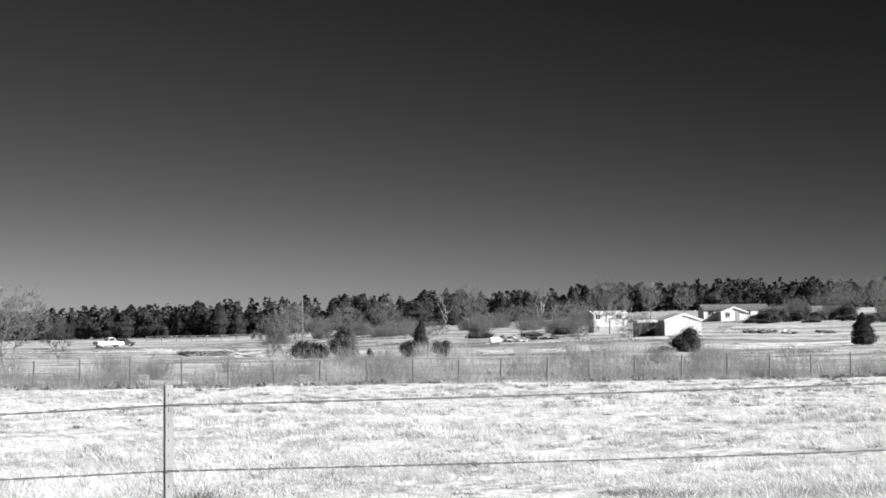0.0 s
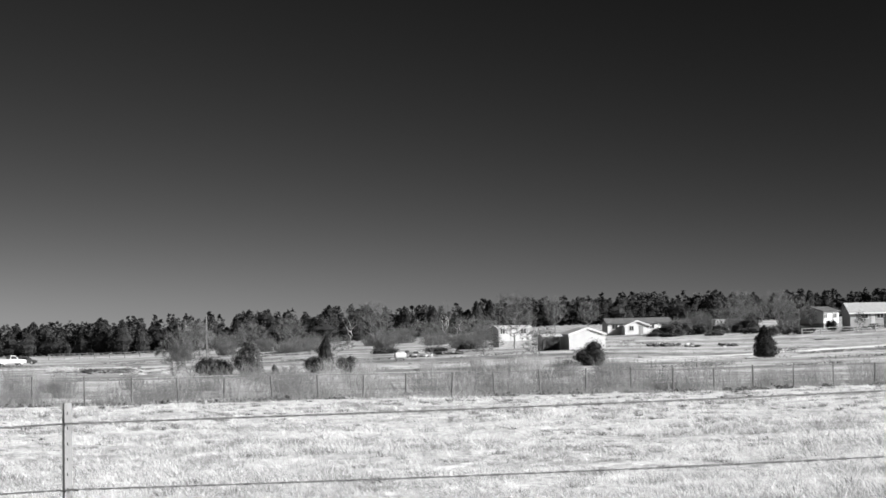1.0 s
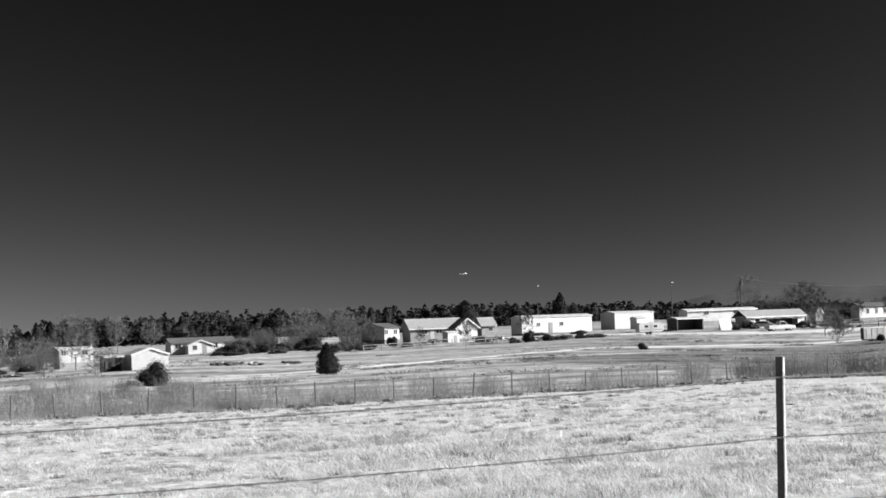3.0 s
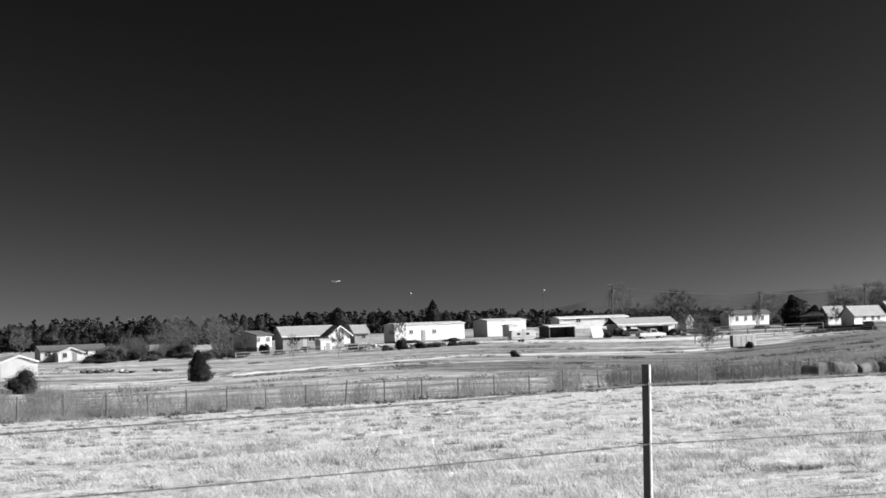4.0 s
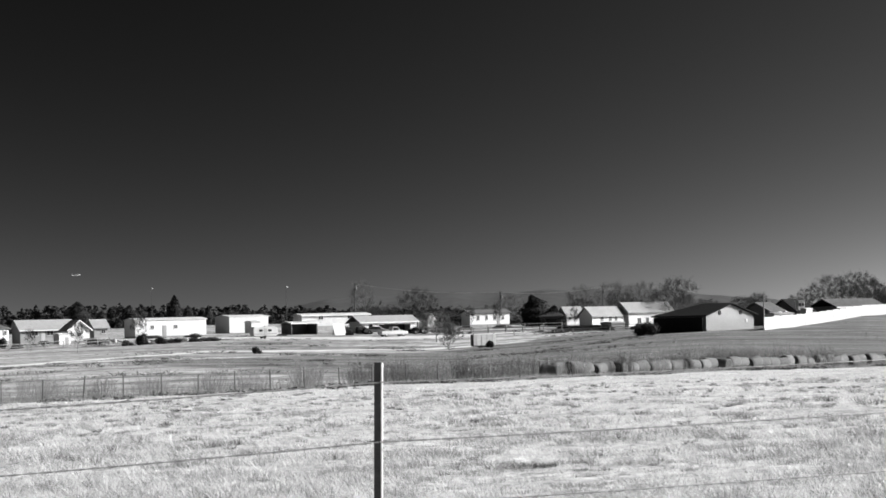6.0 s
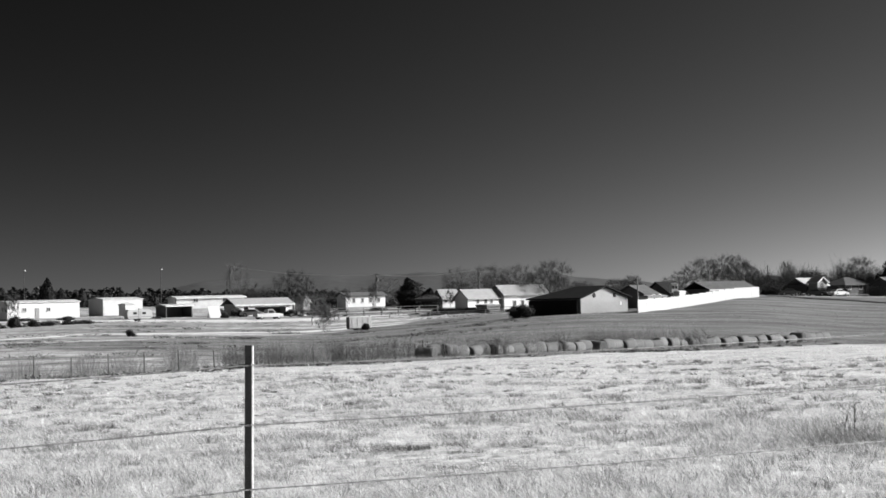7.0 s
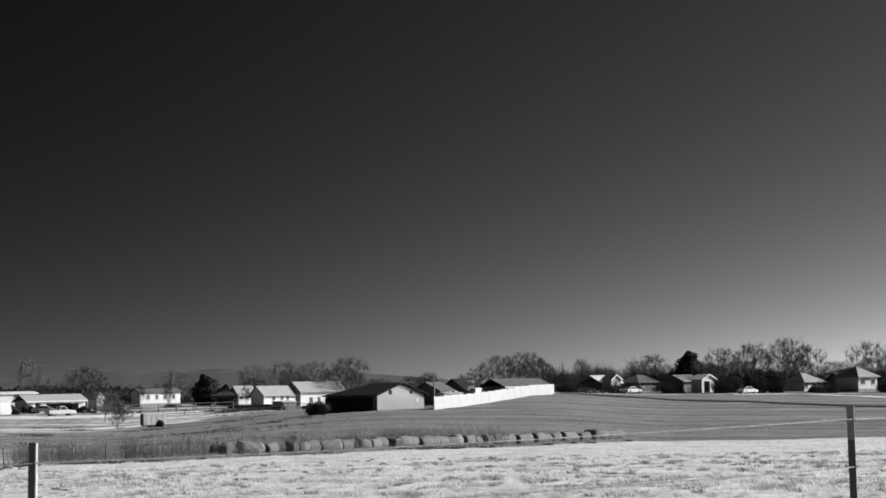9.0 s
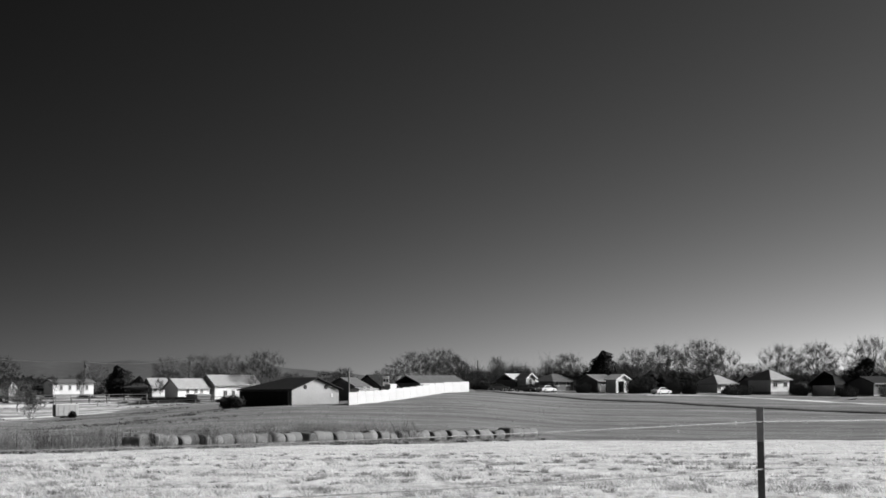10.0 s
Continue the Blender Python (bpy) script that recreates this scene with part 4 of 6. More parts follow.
def camper(az, d, rot, base):
    root = new("travel_trailer")
    root.matrix_basis = facing(az, d, rot, 0.0, 0.8)
    root.matrix_basis.translation.z = max(base, root.matrix_basis.translation.z)
    bm = B()
    prism(bm, [(-2.9, 0.75), (-2.6, 0.5), (2.3, 0.5), (2.9, 0.95), (2.75, 2.2), (2.3, 2.55), (-2.6, 2.55), (-2.95, 2.2)], -1.15, 1.15)
    bmesh.ops.bevel(bm, geom=list(bm.edges), offset=0.1, segments=2, affect="EDGES")
    part("body", bm, WHITE, root)
    for x in (-1.2, 0.9):
        bm = B()
        box(bm, (x, -1.17, 1.75), (0.8, 0.05, 0.5), bevel=0.015)
        part("side_window", bm, PANE, root)
    bm = B()
    box(bm, (-0.1, -1.17, 1.45), (0.65, 0.05, 1.7), bevel=0.015)
    part("door", bm, OFFWHITE, root)
    bm = B()
    box(bm, (0, -1.16, 1.0), (5.2, 0.04, 0.12))
    part("stripe", bm, SIDING, root)
    bm = B()
    box(bm, (0.4, 0, 2.65), (0.7, 0.6, 0.22), bevel=0.05)
    part("roof_vent", bm, OFFWHITE, root)
    for s in (-1, 1):
        bm = B()
        cyl(bm, (-0.3, s * 1.02, 0.33), 0.33, 0.22, "y", 16)
        part("wheel", bm, BLACK, root)
    bm = B()
    box(bm, (3.4, 0, 0.55), (1.2, 0.1, 0.1))
    box(bm, (3.85, 0, 0.3), (0.08, 0.08, 0.6))
    part("hitch", bm, RUST, root)
    return tagged(root, "white travel trailer parked on pale dirt", "trailer")


camper(19.95, 372, 20, base=-0.69)


def livestock_box(az, d, rot):
    root = new("box_trailer")
    root.matrix_basis = facing(az, d, rot)
    bm = B()
    box(bm, (0, 0, 1.2), (3.7, 1.2, 1.75), bevel=0.05)
    part("body", bm, WHITE, root)
    for x in (-1.4, -0.5, 0.4, 1.3):
        bm = B()
        box(bm, (x, -0.615, 1.2), (0.05, 0.04, 1.7))
        part("rib", bm, OFFWHITE, root)
    bm = B()
    box(bm, (-1.88, 0, 1.2), (0.06, 1.16, 1.7))
    part("tailgate", bm, DARKWALL, root, "dark rear gate")
    bm = B()
    box(bm, (0, 0, 0.27), (3.6, 1.1, 0.14))
    part("frame", bm, RUST, root)
    for x in (-0.5, 0.5):
        for s in (-1, 1):
            bm = B()
            cyl(bm, (x, s * 0.5, 0.3), 0.3, 0.18, "y", 14)
            part("wheel", bm, BLACK, root)
    bm = B()
    box(bm, (2.3, 0, 0.35), (1.0, 0.1, 0.1))
    part("hitch", bm, RUST, root)
    return tagged(root, "white box trailer standing behind a dark bush", "trailer")


livestock_box(25.87, 330, 22)


def tank(az, d):
    root = new("water_tank")
    root.matrix_basis = facing(az, d, 10)
    bm = B()
    cyl(bm, (0, 0, 0.62), 0.42, 1.45, "x", 18)
    bmesh.ops.bevel(bm, geom=[e for e in bm.edges if e.is_boundary or len(e.link_faces) == 2 and e.calc_face_angle(0) > 1], offset=0.08, segments=2, affect="EDGES")
    part("vessel", bm, WHITE, root)
    for x in (-0.45, 0.45):
        bm = B()
        box(bm, (x, 0, 0.1), (0.12, 0.7, 0.3))
        part("leg", bm, WOOD, root)
    return tagged(root, "small white water tank lying on wooden blocks", "tank")


tank(1.4, 270)

# brick-coloured houses of the next street
house("low white house with a dark thin roof", 25.94, 450, 10.2, 3.0, 2.39, 0.60, 0, WHITE, ROOFGREY, wins=((-3.2, 1.4, 0.7, 1.0), (-0.9, 1.4, 0.6, 1.0), (1.3, 1.4, 0.7, 1.0), (3.5, 1.4, 0.7, 1.0)), doors=((2.3, 0.9, 2.0),), over=0.4, base=0.70)
house("small white house with a grey roof", 28.25, 432, 5.0, 2.6, 2.05, 1.5, 0, WHITE, SHINGLE, wins=((-1.4, 1.4, 0.7, 1.0), (0.2, 1.4, 0.7, 1.0)), over=0.45, base=0.21)
house("white house with a dark gable and grey roof", 29.08, 420, 8.8, 3.4, 2.10, 1.55, 24, WHITE, SHINGLE, wins=((-1.8, 1.4, 0.8, 1.0), (0.6, 1.4, 0.8, 1.0), (2.3, 1.4, 0.7, 1.0)), over=0.45, base=-0.09)
house("white house with a wide grey roof", 30.22, 428, 11.5, 4.0, 3.37, 1.68, 3, WHITE, SHINGLE, wins=((-3.2, 1.5, 0.9, 1.1), (-1.0, 1.5, 0.8, 1.1), (1.2, 1.5, 0.9, 1.1)), doors=((2.6, 0.9, 2.0),), over=0.5, base=-0.77)
house("low grey shed with a flat roof", 29.37, 398, 4.5, 3, 1.20, 0.16, 4, MIDWALL, SHINGLE, over=0.15, name="low_shed", category="shed", base=-0.81)

garage = house("large grey garage with a front gable and dark side", 31.84, 315, 14.4, 10, 2.18, 1.59, 14, SIDING, DARKROOF, ridge="y", over=0.5, name="garage", category="garage", base=-0.69)
for child in garage.children:
    # the roof is hipped at the back: its ridge stops short there
    if child.name.startswith(("roof", "wall")):
        for v in child.data.vertices:
            if abs(v.co.x) < 0.01 and v.co.y > 1:
                v.co.y -= 5.2
for vx in (-2.3, 2.3):
    bm = B()
    cyl(bm, (vx, -5.03, 2.5), 0.34, 0.06, "y", 16)
    vent = part("gable_vent", bm, DARKROOF, garage, "round dark louvred vent")
    bm = B()
    for k in range(-2, 3):
        box(bm, (vx, -5.08, 2.5 + 0.11 * k), (0.5 - 0.08 * abs(k), 0.03, 0.05), rx=30)
    part("slat", bm, DARKWALL, vent)
# black sheet over the left wall, in place of the shade on it
bm = B()
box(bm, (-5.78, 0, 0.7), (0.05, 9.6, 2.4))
part("shade_sheet", bm, SHADE_BLACK, garage, "black sheet standing in for shade on the side wall")
bm = B()
box(bm, (3.6, -5.03, 1.25), (0.35, 0.06, 0.5), bevel=0.01)
part("meter_box", bm, WHITE, garage)
house("low house with grey roof behind a garage", 33.39, 352, 5.8, 6, 2.43, 1.31, 4, MIDWALL, DARKWALL, over=0.5, wins=((2.2, 1.4, 0.9, 0.9),), base=-0.49)


def white_wall():
    """A white panel fence that runs away from the garage, with posts and caps."""
    root = new("white_panel_fence")
    a, b, c = polar(33.42, 304), polar(35.75, 368), polar(36.66, 396)
    n_post = 0
    for p, q, count, h in ((a, b, 12, 1.75), (b, c, 4, 1.8)):
        for i in range(count):
            u, v = p.lerp(q, i / count), p.lerp(q, (i + 1) / count)
            u.z, v.z = ground(u.x, u.y), ground(v.x, v.y)
            mid, d = (u + v) / 2, v - u
            ang = math.degrees(math.atan2(d.y, d.x))
            bm = B()
            box(bm, (0, 0, h / 2 - 0.15), (d.length - 0.02, 0.06, h + 0.3))
            box(bm, (0, 0, h + 0.03), (d.length - 0.1, 0.1, 0.1))
            box(bm, (0, -0.045, 0.2), (d.length - 0.1, 0.05, 0.14))
            pn = part("panel", bm, PANELWHITE, root)
            pn.matrix_basis = pose(mid.x, mid.y, mid.z, 0, 0, ang)
            bm = B()
            box(bm, (0, 0, h / 2 - 0.1), (0.12, 0.09, h + 0.35), bevel=0.01)
            pst = part("post", bm, PANELWHITE, root)
            pst.matrix_basis = pose(u.x, u.y, u.z, 0, 0, ang)
            bm = B()
            bmesh.ops.create_cone(bm, cap_ends=True, segments=4, radius1=0.14, radius2=0.01, depth=0.12, matrix=pose(0, 0, h + 0.13, 0, 0, 45))
            cp = part("cap", bm, PANELWHITE, pst)
    return tagged(root, "bright white panel fence running past the houses", "fence")


white_wall()
house("white flat-roofed shed behind a panel fence", 33.82, 333, 4.4, 2, 1.68, 0.13, 4, WHITE, SHINGLE, over=0.15, name="shed", category="shed", wins=((-0.9, 1.9, 0.5, 0.3), (0.6, 1.9, 0.5, 0.3)), base=-0.31)
house("square white pillar-like pump house", 34.55, 347, 1.9, 1.2, 2.2, 0.1, 4, WHITE, WHITE, over=0.05, name="pump_house", category="shed")
house("long low house with a dark roof and dark porch", 35.62, 402, 13.0, 6, 1.93, 1.28, 4, MIDWALL, ROOFGREY, dark=((-3.4, 2.6, 2.1), (0.4, 1.0, 2.0)), wins=((3.2, 1.5, 1.2, 1.0),), over=0.6, fascia=WHITE, base=0.56)
house("dark-roofed house with a white chimney box", 34.15, 372, 7.1, 6, 2.18, 1.88, 6, DARKWALL, DARKROOF, over=0.5, base=-0.26)
bm = B()
box(bm, (0, 0, 0.6), (1.15, 1.0, 1.5), bevel=0.03)
box(bm, (0, 0, 1.4), (1.35, 1.2, 0.12))
chim = new("chimney_box")
chim.matrix_basis = facing(34.39, 365, 20)
chim.matrix_basis.translation.z = 2.14
part("stack", bm, WHITE, chim)
for wx in (-0.28, 0.28):
    bm = B()
    box(bm, (wx, -0.52, 0.75), (0.34, 0.05, 0.5))
    part("vent", bm, PANE, chim)
tagged(chim, "white boxy chimney above a dark roof", "chimney")

# street of houses at the far side of the mown field
house("open carport house with a pale roof", 37.93, 452, 7.9, 5, 1.80, 1.32, 0, MIDWALL, PALEROOF, dark=((-3.0, 3.4, 2.1), (1.6, 2.4, 2.1)), over=0.6, fascia=WHITE, base=1.22)
house("white gabled front of a carport house", 38.21, 447, 3.8, 2.4, 2.02, 0.95, 0, SIDING, PALEROOF, ridge="y", over=0.35, fascia=WHITE, wins=((0, 1.4, 0.8, 0.9),), base=1.44)
vehicle("parked_car", "dark car parked under a carport", 37.45, 441, 20, DARKWALL)
vehicle("parked_car", "white car parked in a driveway", 38.75, 430, 50, WHITE)
vehicle("parked_car", "grey car parked at the street", 38.15, 432, -5, MIDWALL)
house("dark house with a low dark roof", 38.96, 457, 9.8, 6, 2.06, 1.46, 0, DARKWALL, ROOFGREY, hip=3.2, wins=((-2.8, 1.4, 1.2, 0.9), (1.0, 1.4, 1.2, 0.9)), doors=((3.2, 1.0, 2.0),), over=0.55, base=0.89)
house("house with mid-grey walls and a garage door", 40.10, 444, 7.4, 5, 2.47, 1.18, 0, MIDWALL, SHINGLE, doors=((1.4, 2.4, 2.1), (-2.2, 0.9, 2.0)), over=0.5, base=0.36)
house("white sunlit gable end of a grey house", 40.67, 439, 4.8, 2.6, 2.3, 0.93, 0, OFFWHITE, PALEROOF, ridge="y", over=0.4, fascia=WHITE, dark=((-0.5, 2.0, 1.9),), base=0.75)
house("low dark outbuilding under the trees", 41.36, 452, 5.7, 4, 2.15, 1.19, 0, DARKWALL, DARKROOF, over=0.4, base=0.24)
vehicle("parked_car", "white car parked beneath bare trees", 41.84, 425, 50, WHITE)
house("white house with a grey hipped roof", 43.31, 452, 8.4, 5.6, 2.38, 1.66, -12, WHITE, SHINGLE, hip=2.6, wins=((-2.6, 1.4, 1.1, 0.9), (0.0, 1.4, 1.1, 0.9)), doors=((1.6, 0.9, 2.0),), over=0.5, base=-0.14)
house("house with a hipped roof and white end wall", 44.70, 441, 8.4, 6.2, 2.66, 1.96, -28, WHITE, SHINGLE, hip=3.0, wins=((-1.5, 1.4, 1.2, 0.9), (1.6, 1.4, 1.0, 0.9)), over=0.55, base=0.38)
house("grey low house wing with a dark wall", 44.21, 446, 4.2, 3.6, 2.34, 1.17, 0, MIDWALL, DARKROOF, over=0.4, base=0.05)
house("house with a dark steep roof and a porch", 46.26, 432, 6.4, 5.2, 2.83, 2.49, 0, WHITE, DARKROOF, hip=3.4, dark=((-2.2, 1.2, 1.9), (0.2, 1.4, 1.9)), over=0.6, base=-0.77)
house("dark low house beneath a conifer", 47.35, 434, 8.8, 6.0, 2.3, 1.2, 0, DARKWALL, DARKROOF, over=0.5, wins=((-1.2, 1.4, 1.2, 0.9), (2.4, 1.4, 1.0, 0.9)), up=0.2, fascia=MIDWALL)
house("white cottage end seen between dark trees", 47.65, 446, 3.8, 3.0, 2.0, 0.6, 30, WHITE, DARKROOF, over=0.3, up=0.9)
house("dark house at the end of the street", 49.2, 440, 9.0, 7.0, 2.4, 1.4, 0, DARKWALL, DARKROOF, over=0.5, wins=((0, 1.4, 1.2, 0.9),), up=0.3)

# poles
utility_pole("weathered pale wooden pole by the woods", -3.81, 350, 7.3, False, material=PALEBARK)
utility_pole("wooden utility pole with a crossarm", 22.41, 452, 10.0, True)
utility_pole("yard light on a tall pole", 20.56, 470, 9.6, False, lamp=True, material=BARK)
utility_pole("yard light on a pole before the woods", 16.95, 520, 10.5, False, lamp=True, material=BARK)
utility_pole("slim utility pole behind a house", 26.35, 455, 7.6, True)
utility_pole("dark utility pole between houses", 29.12, 462, 8.6, True)
utility_pole("pale thin pole beside a garage", 33.42, 330, 5.2, False, material=PALEBARK)
utility_pole("thin pole among street trees", 36.9, 470, 6.4, False)
utility_pole("thin pale pole beside a large bare tree", 35.35, 440, 6.2, False, material=PALEBARK)

# ---- land cover: bank, drives, tracks ----
def strip(name, label, pts, width, material, lift=0.05, crown=0.0, category="track"):
    """A band over the land along bearings and distances."""
    ps = []
    for (a0, d0), (a1, d1) in zip(pts[:-1], pts[1:]):
        for i in range(12):
            f = i / 12
            ps.append(polar(a0 + (a1 - a0) * f, d0 + (d1 - d0) * f))
    ps.append(polar(*pts[-1]))
    verts, faces = [], []
    for i, p in enumerate(ps):
        t = (ps[min(i + 1, len(ps) - 1)] - ps[max(i - 1, 0)]).to_2d().normalized()
        nrm = Vector((-t.y, t.x))
        for o, h in ((-0.5, -0.3), (-0.42, lift), (0, lift + crown), (0.42, lift), (0.5, -0.3)):
            q = p.to_2d() + nrm * o * width * (1 + 0.12 * math.sin(i * 1.7 + o))
            verts.append((q.x, q.y, ground(q.x, q.y) + h))
    for i in range(len(ps) - 1):
        for k in range(4):
            a = i * 5 + k
            faces.append((a, a + 1, a + 6, a + 5))
    ob = mesh_from(name, verts, faces, material, smooth=True)
    return tagged(ob, label, category, kind="structure")


strip("road_bank", "dark grassy bank along the street", ((36.9, 405), (39.0, 392), (41.5, 372), (44.0, 352), (47.0, 332), (50.0, 318)), 2.2, BANKGRASS, 0.03, 0.3, "bank")
strip("driveway", "pale gravel drive to the houses", ((41.4, 420), (43.0, 424), (45.0, 402), (47.0, 380), (49.5, 360)), 4.0, PALEDIRT)
strip("street", "worn street before the houses", ((37.0, 420), (39.0, 424), (41.5, 426), (44.0, 424), (47.0, 418), (50.0, 410)), 5.0, DIRT)
strip("farm_track", "pale farm track across the pasture", ((8.0, 245), (11.0, 252), (14.0, 275), (18.0, 305), (22.0, 322), (27.0, 345)), 4.0, PALEDIRT)
strip("farm_yard", "pale bare yard before the barns", ((15.5, 396), (19.0, 384), (23.0, 378), (27.0, 392)), 9.0, PALEDIRT)
strip("yard_track", "dark worn track in the farm yard", ((23.5, 350), (26.0, 354), (28.5, 362), (30.5, 372)), 2.0, DIRT)
strip("side_track", "dark worn track behind the pasture", ((14.0, 338), (18.0, 346), (22.0, 346)), 1.6, DIRT)
strip("dirt_line", "dark ploughed line in the pasture", ((12.0, 330), (16.0, 350), (20.0, 362), (24.0, 366), (28.0, 376)), 2.5, DIRT)

# ---- evergreens and bushes in the pasture ----
def place(made, az, d, rot=0.0, up=0.0, scale=1.0):
    return put(made, facing(az, d, rot, up, scale))


place(evergreen("juniper_tree", "dark upright juniper standing alone in the pasture", 3.5, 2.6, 31, 0.15, 2400, blunt=0.5), 11.2, 230)
place(leafy_bush("round_bush", "dark round evergreen bush casting a shadow", 3.2, 3.6, 32, NEEDLE, 2400, 0.13), 6.52, 215, up=-0.15)
# low dark clump added where the round bush throws its shadow
place(leafy_bush("low_bush", "low dark clump standing in for a bush's shadow", 0.9, 1.8, 33, NEEDLE, 500, 0.12), 5.95, 216, up=-0.15)
place(evergreen("juniper_tree", "broad grey-green juniper bush", 3.6, 3.2, 34, 0.15, 2000, blunt=0.7, needle=DARKWEED, ragged=1.6), -2.68, 225)
place(leafy_bush("round_bush", "dark evergreen bush in a thicket", 2.4, 2.2, 35, NEEDLE, 900, 0.12), -3.85, 225, up=-0.15)
place(leafy_bush("round_bush", "dark evergreen bush in a thicket", 2.4, 2.4, 36, NEEDLE, 900, 0.12), -3.4, 226, up=-0.15)
place(leafy_bush("round_bush", "small dark bush in the dry pasture", 1.4, 0.9, 37, DARKWEED, 350, 0.12), -1.98, 225, up=-0.15)
place(leafy_bush("round_bush", "dark bush by a slim juniper", 2.5, 2.2, 38, NEEDLE, 900, 0.12), -0.95, 225, up=-0.15)
place(evergreen("juniper_tree", "slim dark juniper among bushes", 3.8, 1.9, 39, 0.14, 1000, ragged=1.6), -0.62, 228)
place(leafy_bush("round_bush", "grey-brown bush in a thicket", 2.4, 2.8, 40, DARKWEED, 1000, 0.12), -0.05, 225, up=-0.15)
place(leafy_bush("round_bush", "dark bush before a small house", 2.6, 2.1, 41, NEEDLE, 700, 0.15), 12.95, 372, up=-0.15)
place(leafy_bush("round_bush", "dark bush before a mobile home", 2.5, 2.1, 42, NEEDLE, 900, 0.14), 16.68, 352, up=-0.15)
place(leafy_bush("round_bush", "small dark bush alone in the pasture", 1.3, 1.5, 43, NEEDLE, 500, 0.11), 19.72, 300, up=-0.15)
place(evergreen("pine_tree", "dark broad pine beside houses", 6.6, 6.2, 44, 0.3, 1500, blunt=0.7, ragged=2.6), 27.2, 432)
place(evergreen("pine_tree", "lower dark pine beside houses", 4.4, 4.4, 45, 0.3, 900, ragged=2.4), 27.8, 430)
place(leafy_bush("round_bush", "black bush beside a garage", 2.6, 3.6, 46, NEEDLE, 1000, 0.16), 30.25, 306, up=-0.15)
place(evergreen("pine_tree", "black dense conifer behind a house", 8.6, 7.6, 47, 0.36, 1600, blunt=0.7, ragged=2.0), 40.28, 462)
place(evergreen("pine_tree", "dark conifer behind the last houses", 7.6, 6.4, 48, 0.36, 1600, blunt=0.7, ragged=2.0), 47.3, 450)
place(evergreen("pine_tree", "tall dark pine above the farm", 9.0, 5.0, 49, 0.34, 1400), 17.55, 600)
place(evergreen("pine_tree", "broad dark pine standing above the woods", 8.4, 7.0, 54, 0.36, 1600, blunt=0.8), 14.98, 596)
place(leafy_bush("round_bush", "dark hedge bush before a house", 1.6, 3.4, 50, NEEDLE, 700, 0.15), 43.6, 436, up=-0.15)
place(leafy_bush("round_bush", "dark bush at the street corner", 2.2, 3.0, 51, NEEDLE, 700, 0.15), 38.85, 446, up=-0.15)
place(leafy_bush("round_bush", "dark bush under bare trees", 2.6, 4.5, 52, DARKWEED, 900, 0.18), 42.4, 450, up=-0.15)
place(leafy_bush("round_bush", "dark bush by a workshop door", 2.0, 1.8, 53, NEEDLE, 600, 0.14), 22.72, 401, up=-0.15)
for k, (a, d, w_, h_) in enumerate(((8.4, 382, 3.5, 2.6), (8.9, 380, 3.2, 3.4), (9.4, 384, 3.0, 2.8), (10.1, 390, 3.2, 2.4), (10.7, 388, 3.4, 3.6), (12.1, 385, 3.2, 1.6), (11.6, 390, 3.0, 1.8))):
    place(leafy_bush("scrub_bush", "dark scrubby bush behind the pasture", h_ * 1.1, w_ * 1.7, 60 + k, (NEEDLE, DARKWEED)[k % 2], 900, 0.17), a, d, up=-0.5)

for k, (a, d, h_, w_) in enumerate(((16.3, 355, 1.5, 2.0), (16.8, 360, 1.2, 3.0), (17.2, 356, 1.9, 2.2), (17.6, 358, 1.3, 3.2), (18.1, 362, 1.6, 2.4), (18.5, 366, 1.0, 3.0), (11.4, 350, 2.4, 4.5), (11.9, 356, 2.0, 4.0), (12.3, 362, 1.6, 3.5), (13.4, 368, 1.3, 2.5), (15.4, 372, 1.4, 2.6), (1.0, 320, 1.4, 4.0), (2.4, 316, 1.2, 4.0), (3.2, 322, 1.5, 3.5), (-5.4, 252, 1.0, 3.0), (-6.9, 268, 0.9, 3.5), (22.3, 396, 1.3, 2.0), (24.0, 402, 1.8, 4.0), (27.9, 380, 1.2, 2.5), (29.2, 382, 1.4, 3.0), (30.0, 384, 1.6, 2.6), (17.0, 392, 1.0, 3.0), (18.0, 396, 1.2, 3.4), (14.1, 396, 0.9, 3.0), (15.3, 398, 1.0, 3.6), (20.4, 396, 0.8, 2.4), (25.4, 420, 1.0, 4.0), (26.4, 424, 1.1, 4.0), (28.0, 412, 1.0, 3.0), (10.9, 378, 1.8, 4.5), (9.9, 374, 1.6, 4.0), (8.7, 372, 1.4, 3.6))):
    place(leafy_bush("scrub_bush", "dark low scrub in front of the farm buildings", h_, w_, 400 + k, (DARKWEED, NEEDLE, TWIG)[k % 3], 700, 0.14), a, d, up=-0.25)

place(leafy_bush("round_bush", "dark bush before a white box trailer", 1.75, 1.3, 58, NEEDLE, 700, 0.12), 26.03, 326, up=-0.1)

# ---- bare trees ----
big_dark = bare_tree("bare_tree", "large leafless tree with a wide dark crown", 11.0, 12.5, 71, BARK, TWIG, 0.16, 1, 400, 7)
mid_dark = bare_tree("bare_tree", "leafless street tree with a rounded crown", 9.0, 8.6, 72, BARK, TWIG, 0.2, 1, 300, 7)
multi_dark = bare_tree("bare_tree", "leafless tree with several stems", 8.0, 9.5, 73, BARK, TWIG, 0.1, 3, 300, 7)
pale = bare_tree("bare_tree", "pale leafless tree with fine twigs", 8.0, 7.0, 74, PALEBARK, PALETWIG, 0.2, 1, 240, 6)
pale_multi = bare_tree("bare_tree", "pale leafless brushy tree with several stems", 6.0, 6.4, 75, PALEBARK, PALETWIG, 0.08, 4, 240, 6)
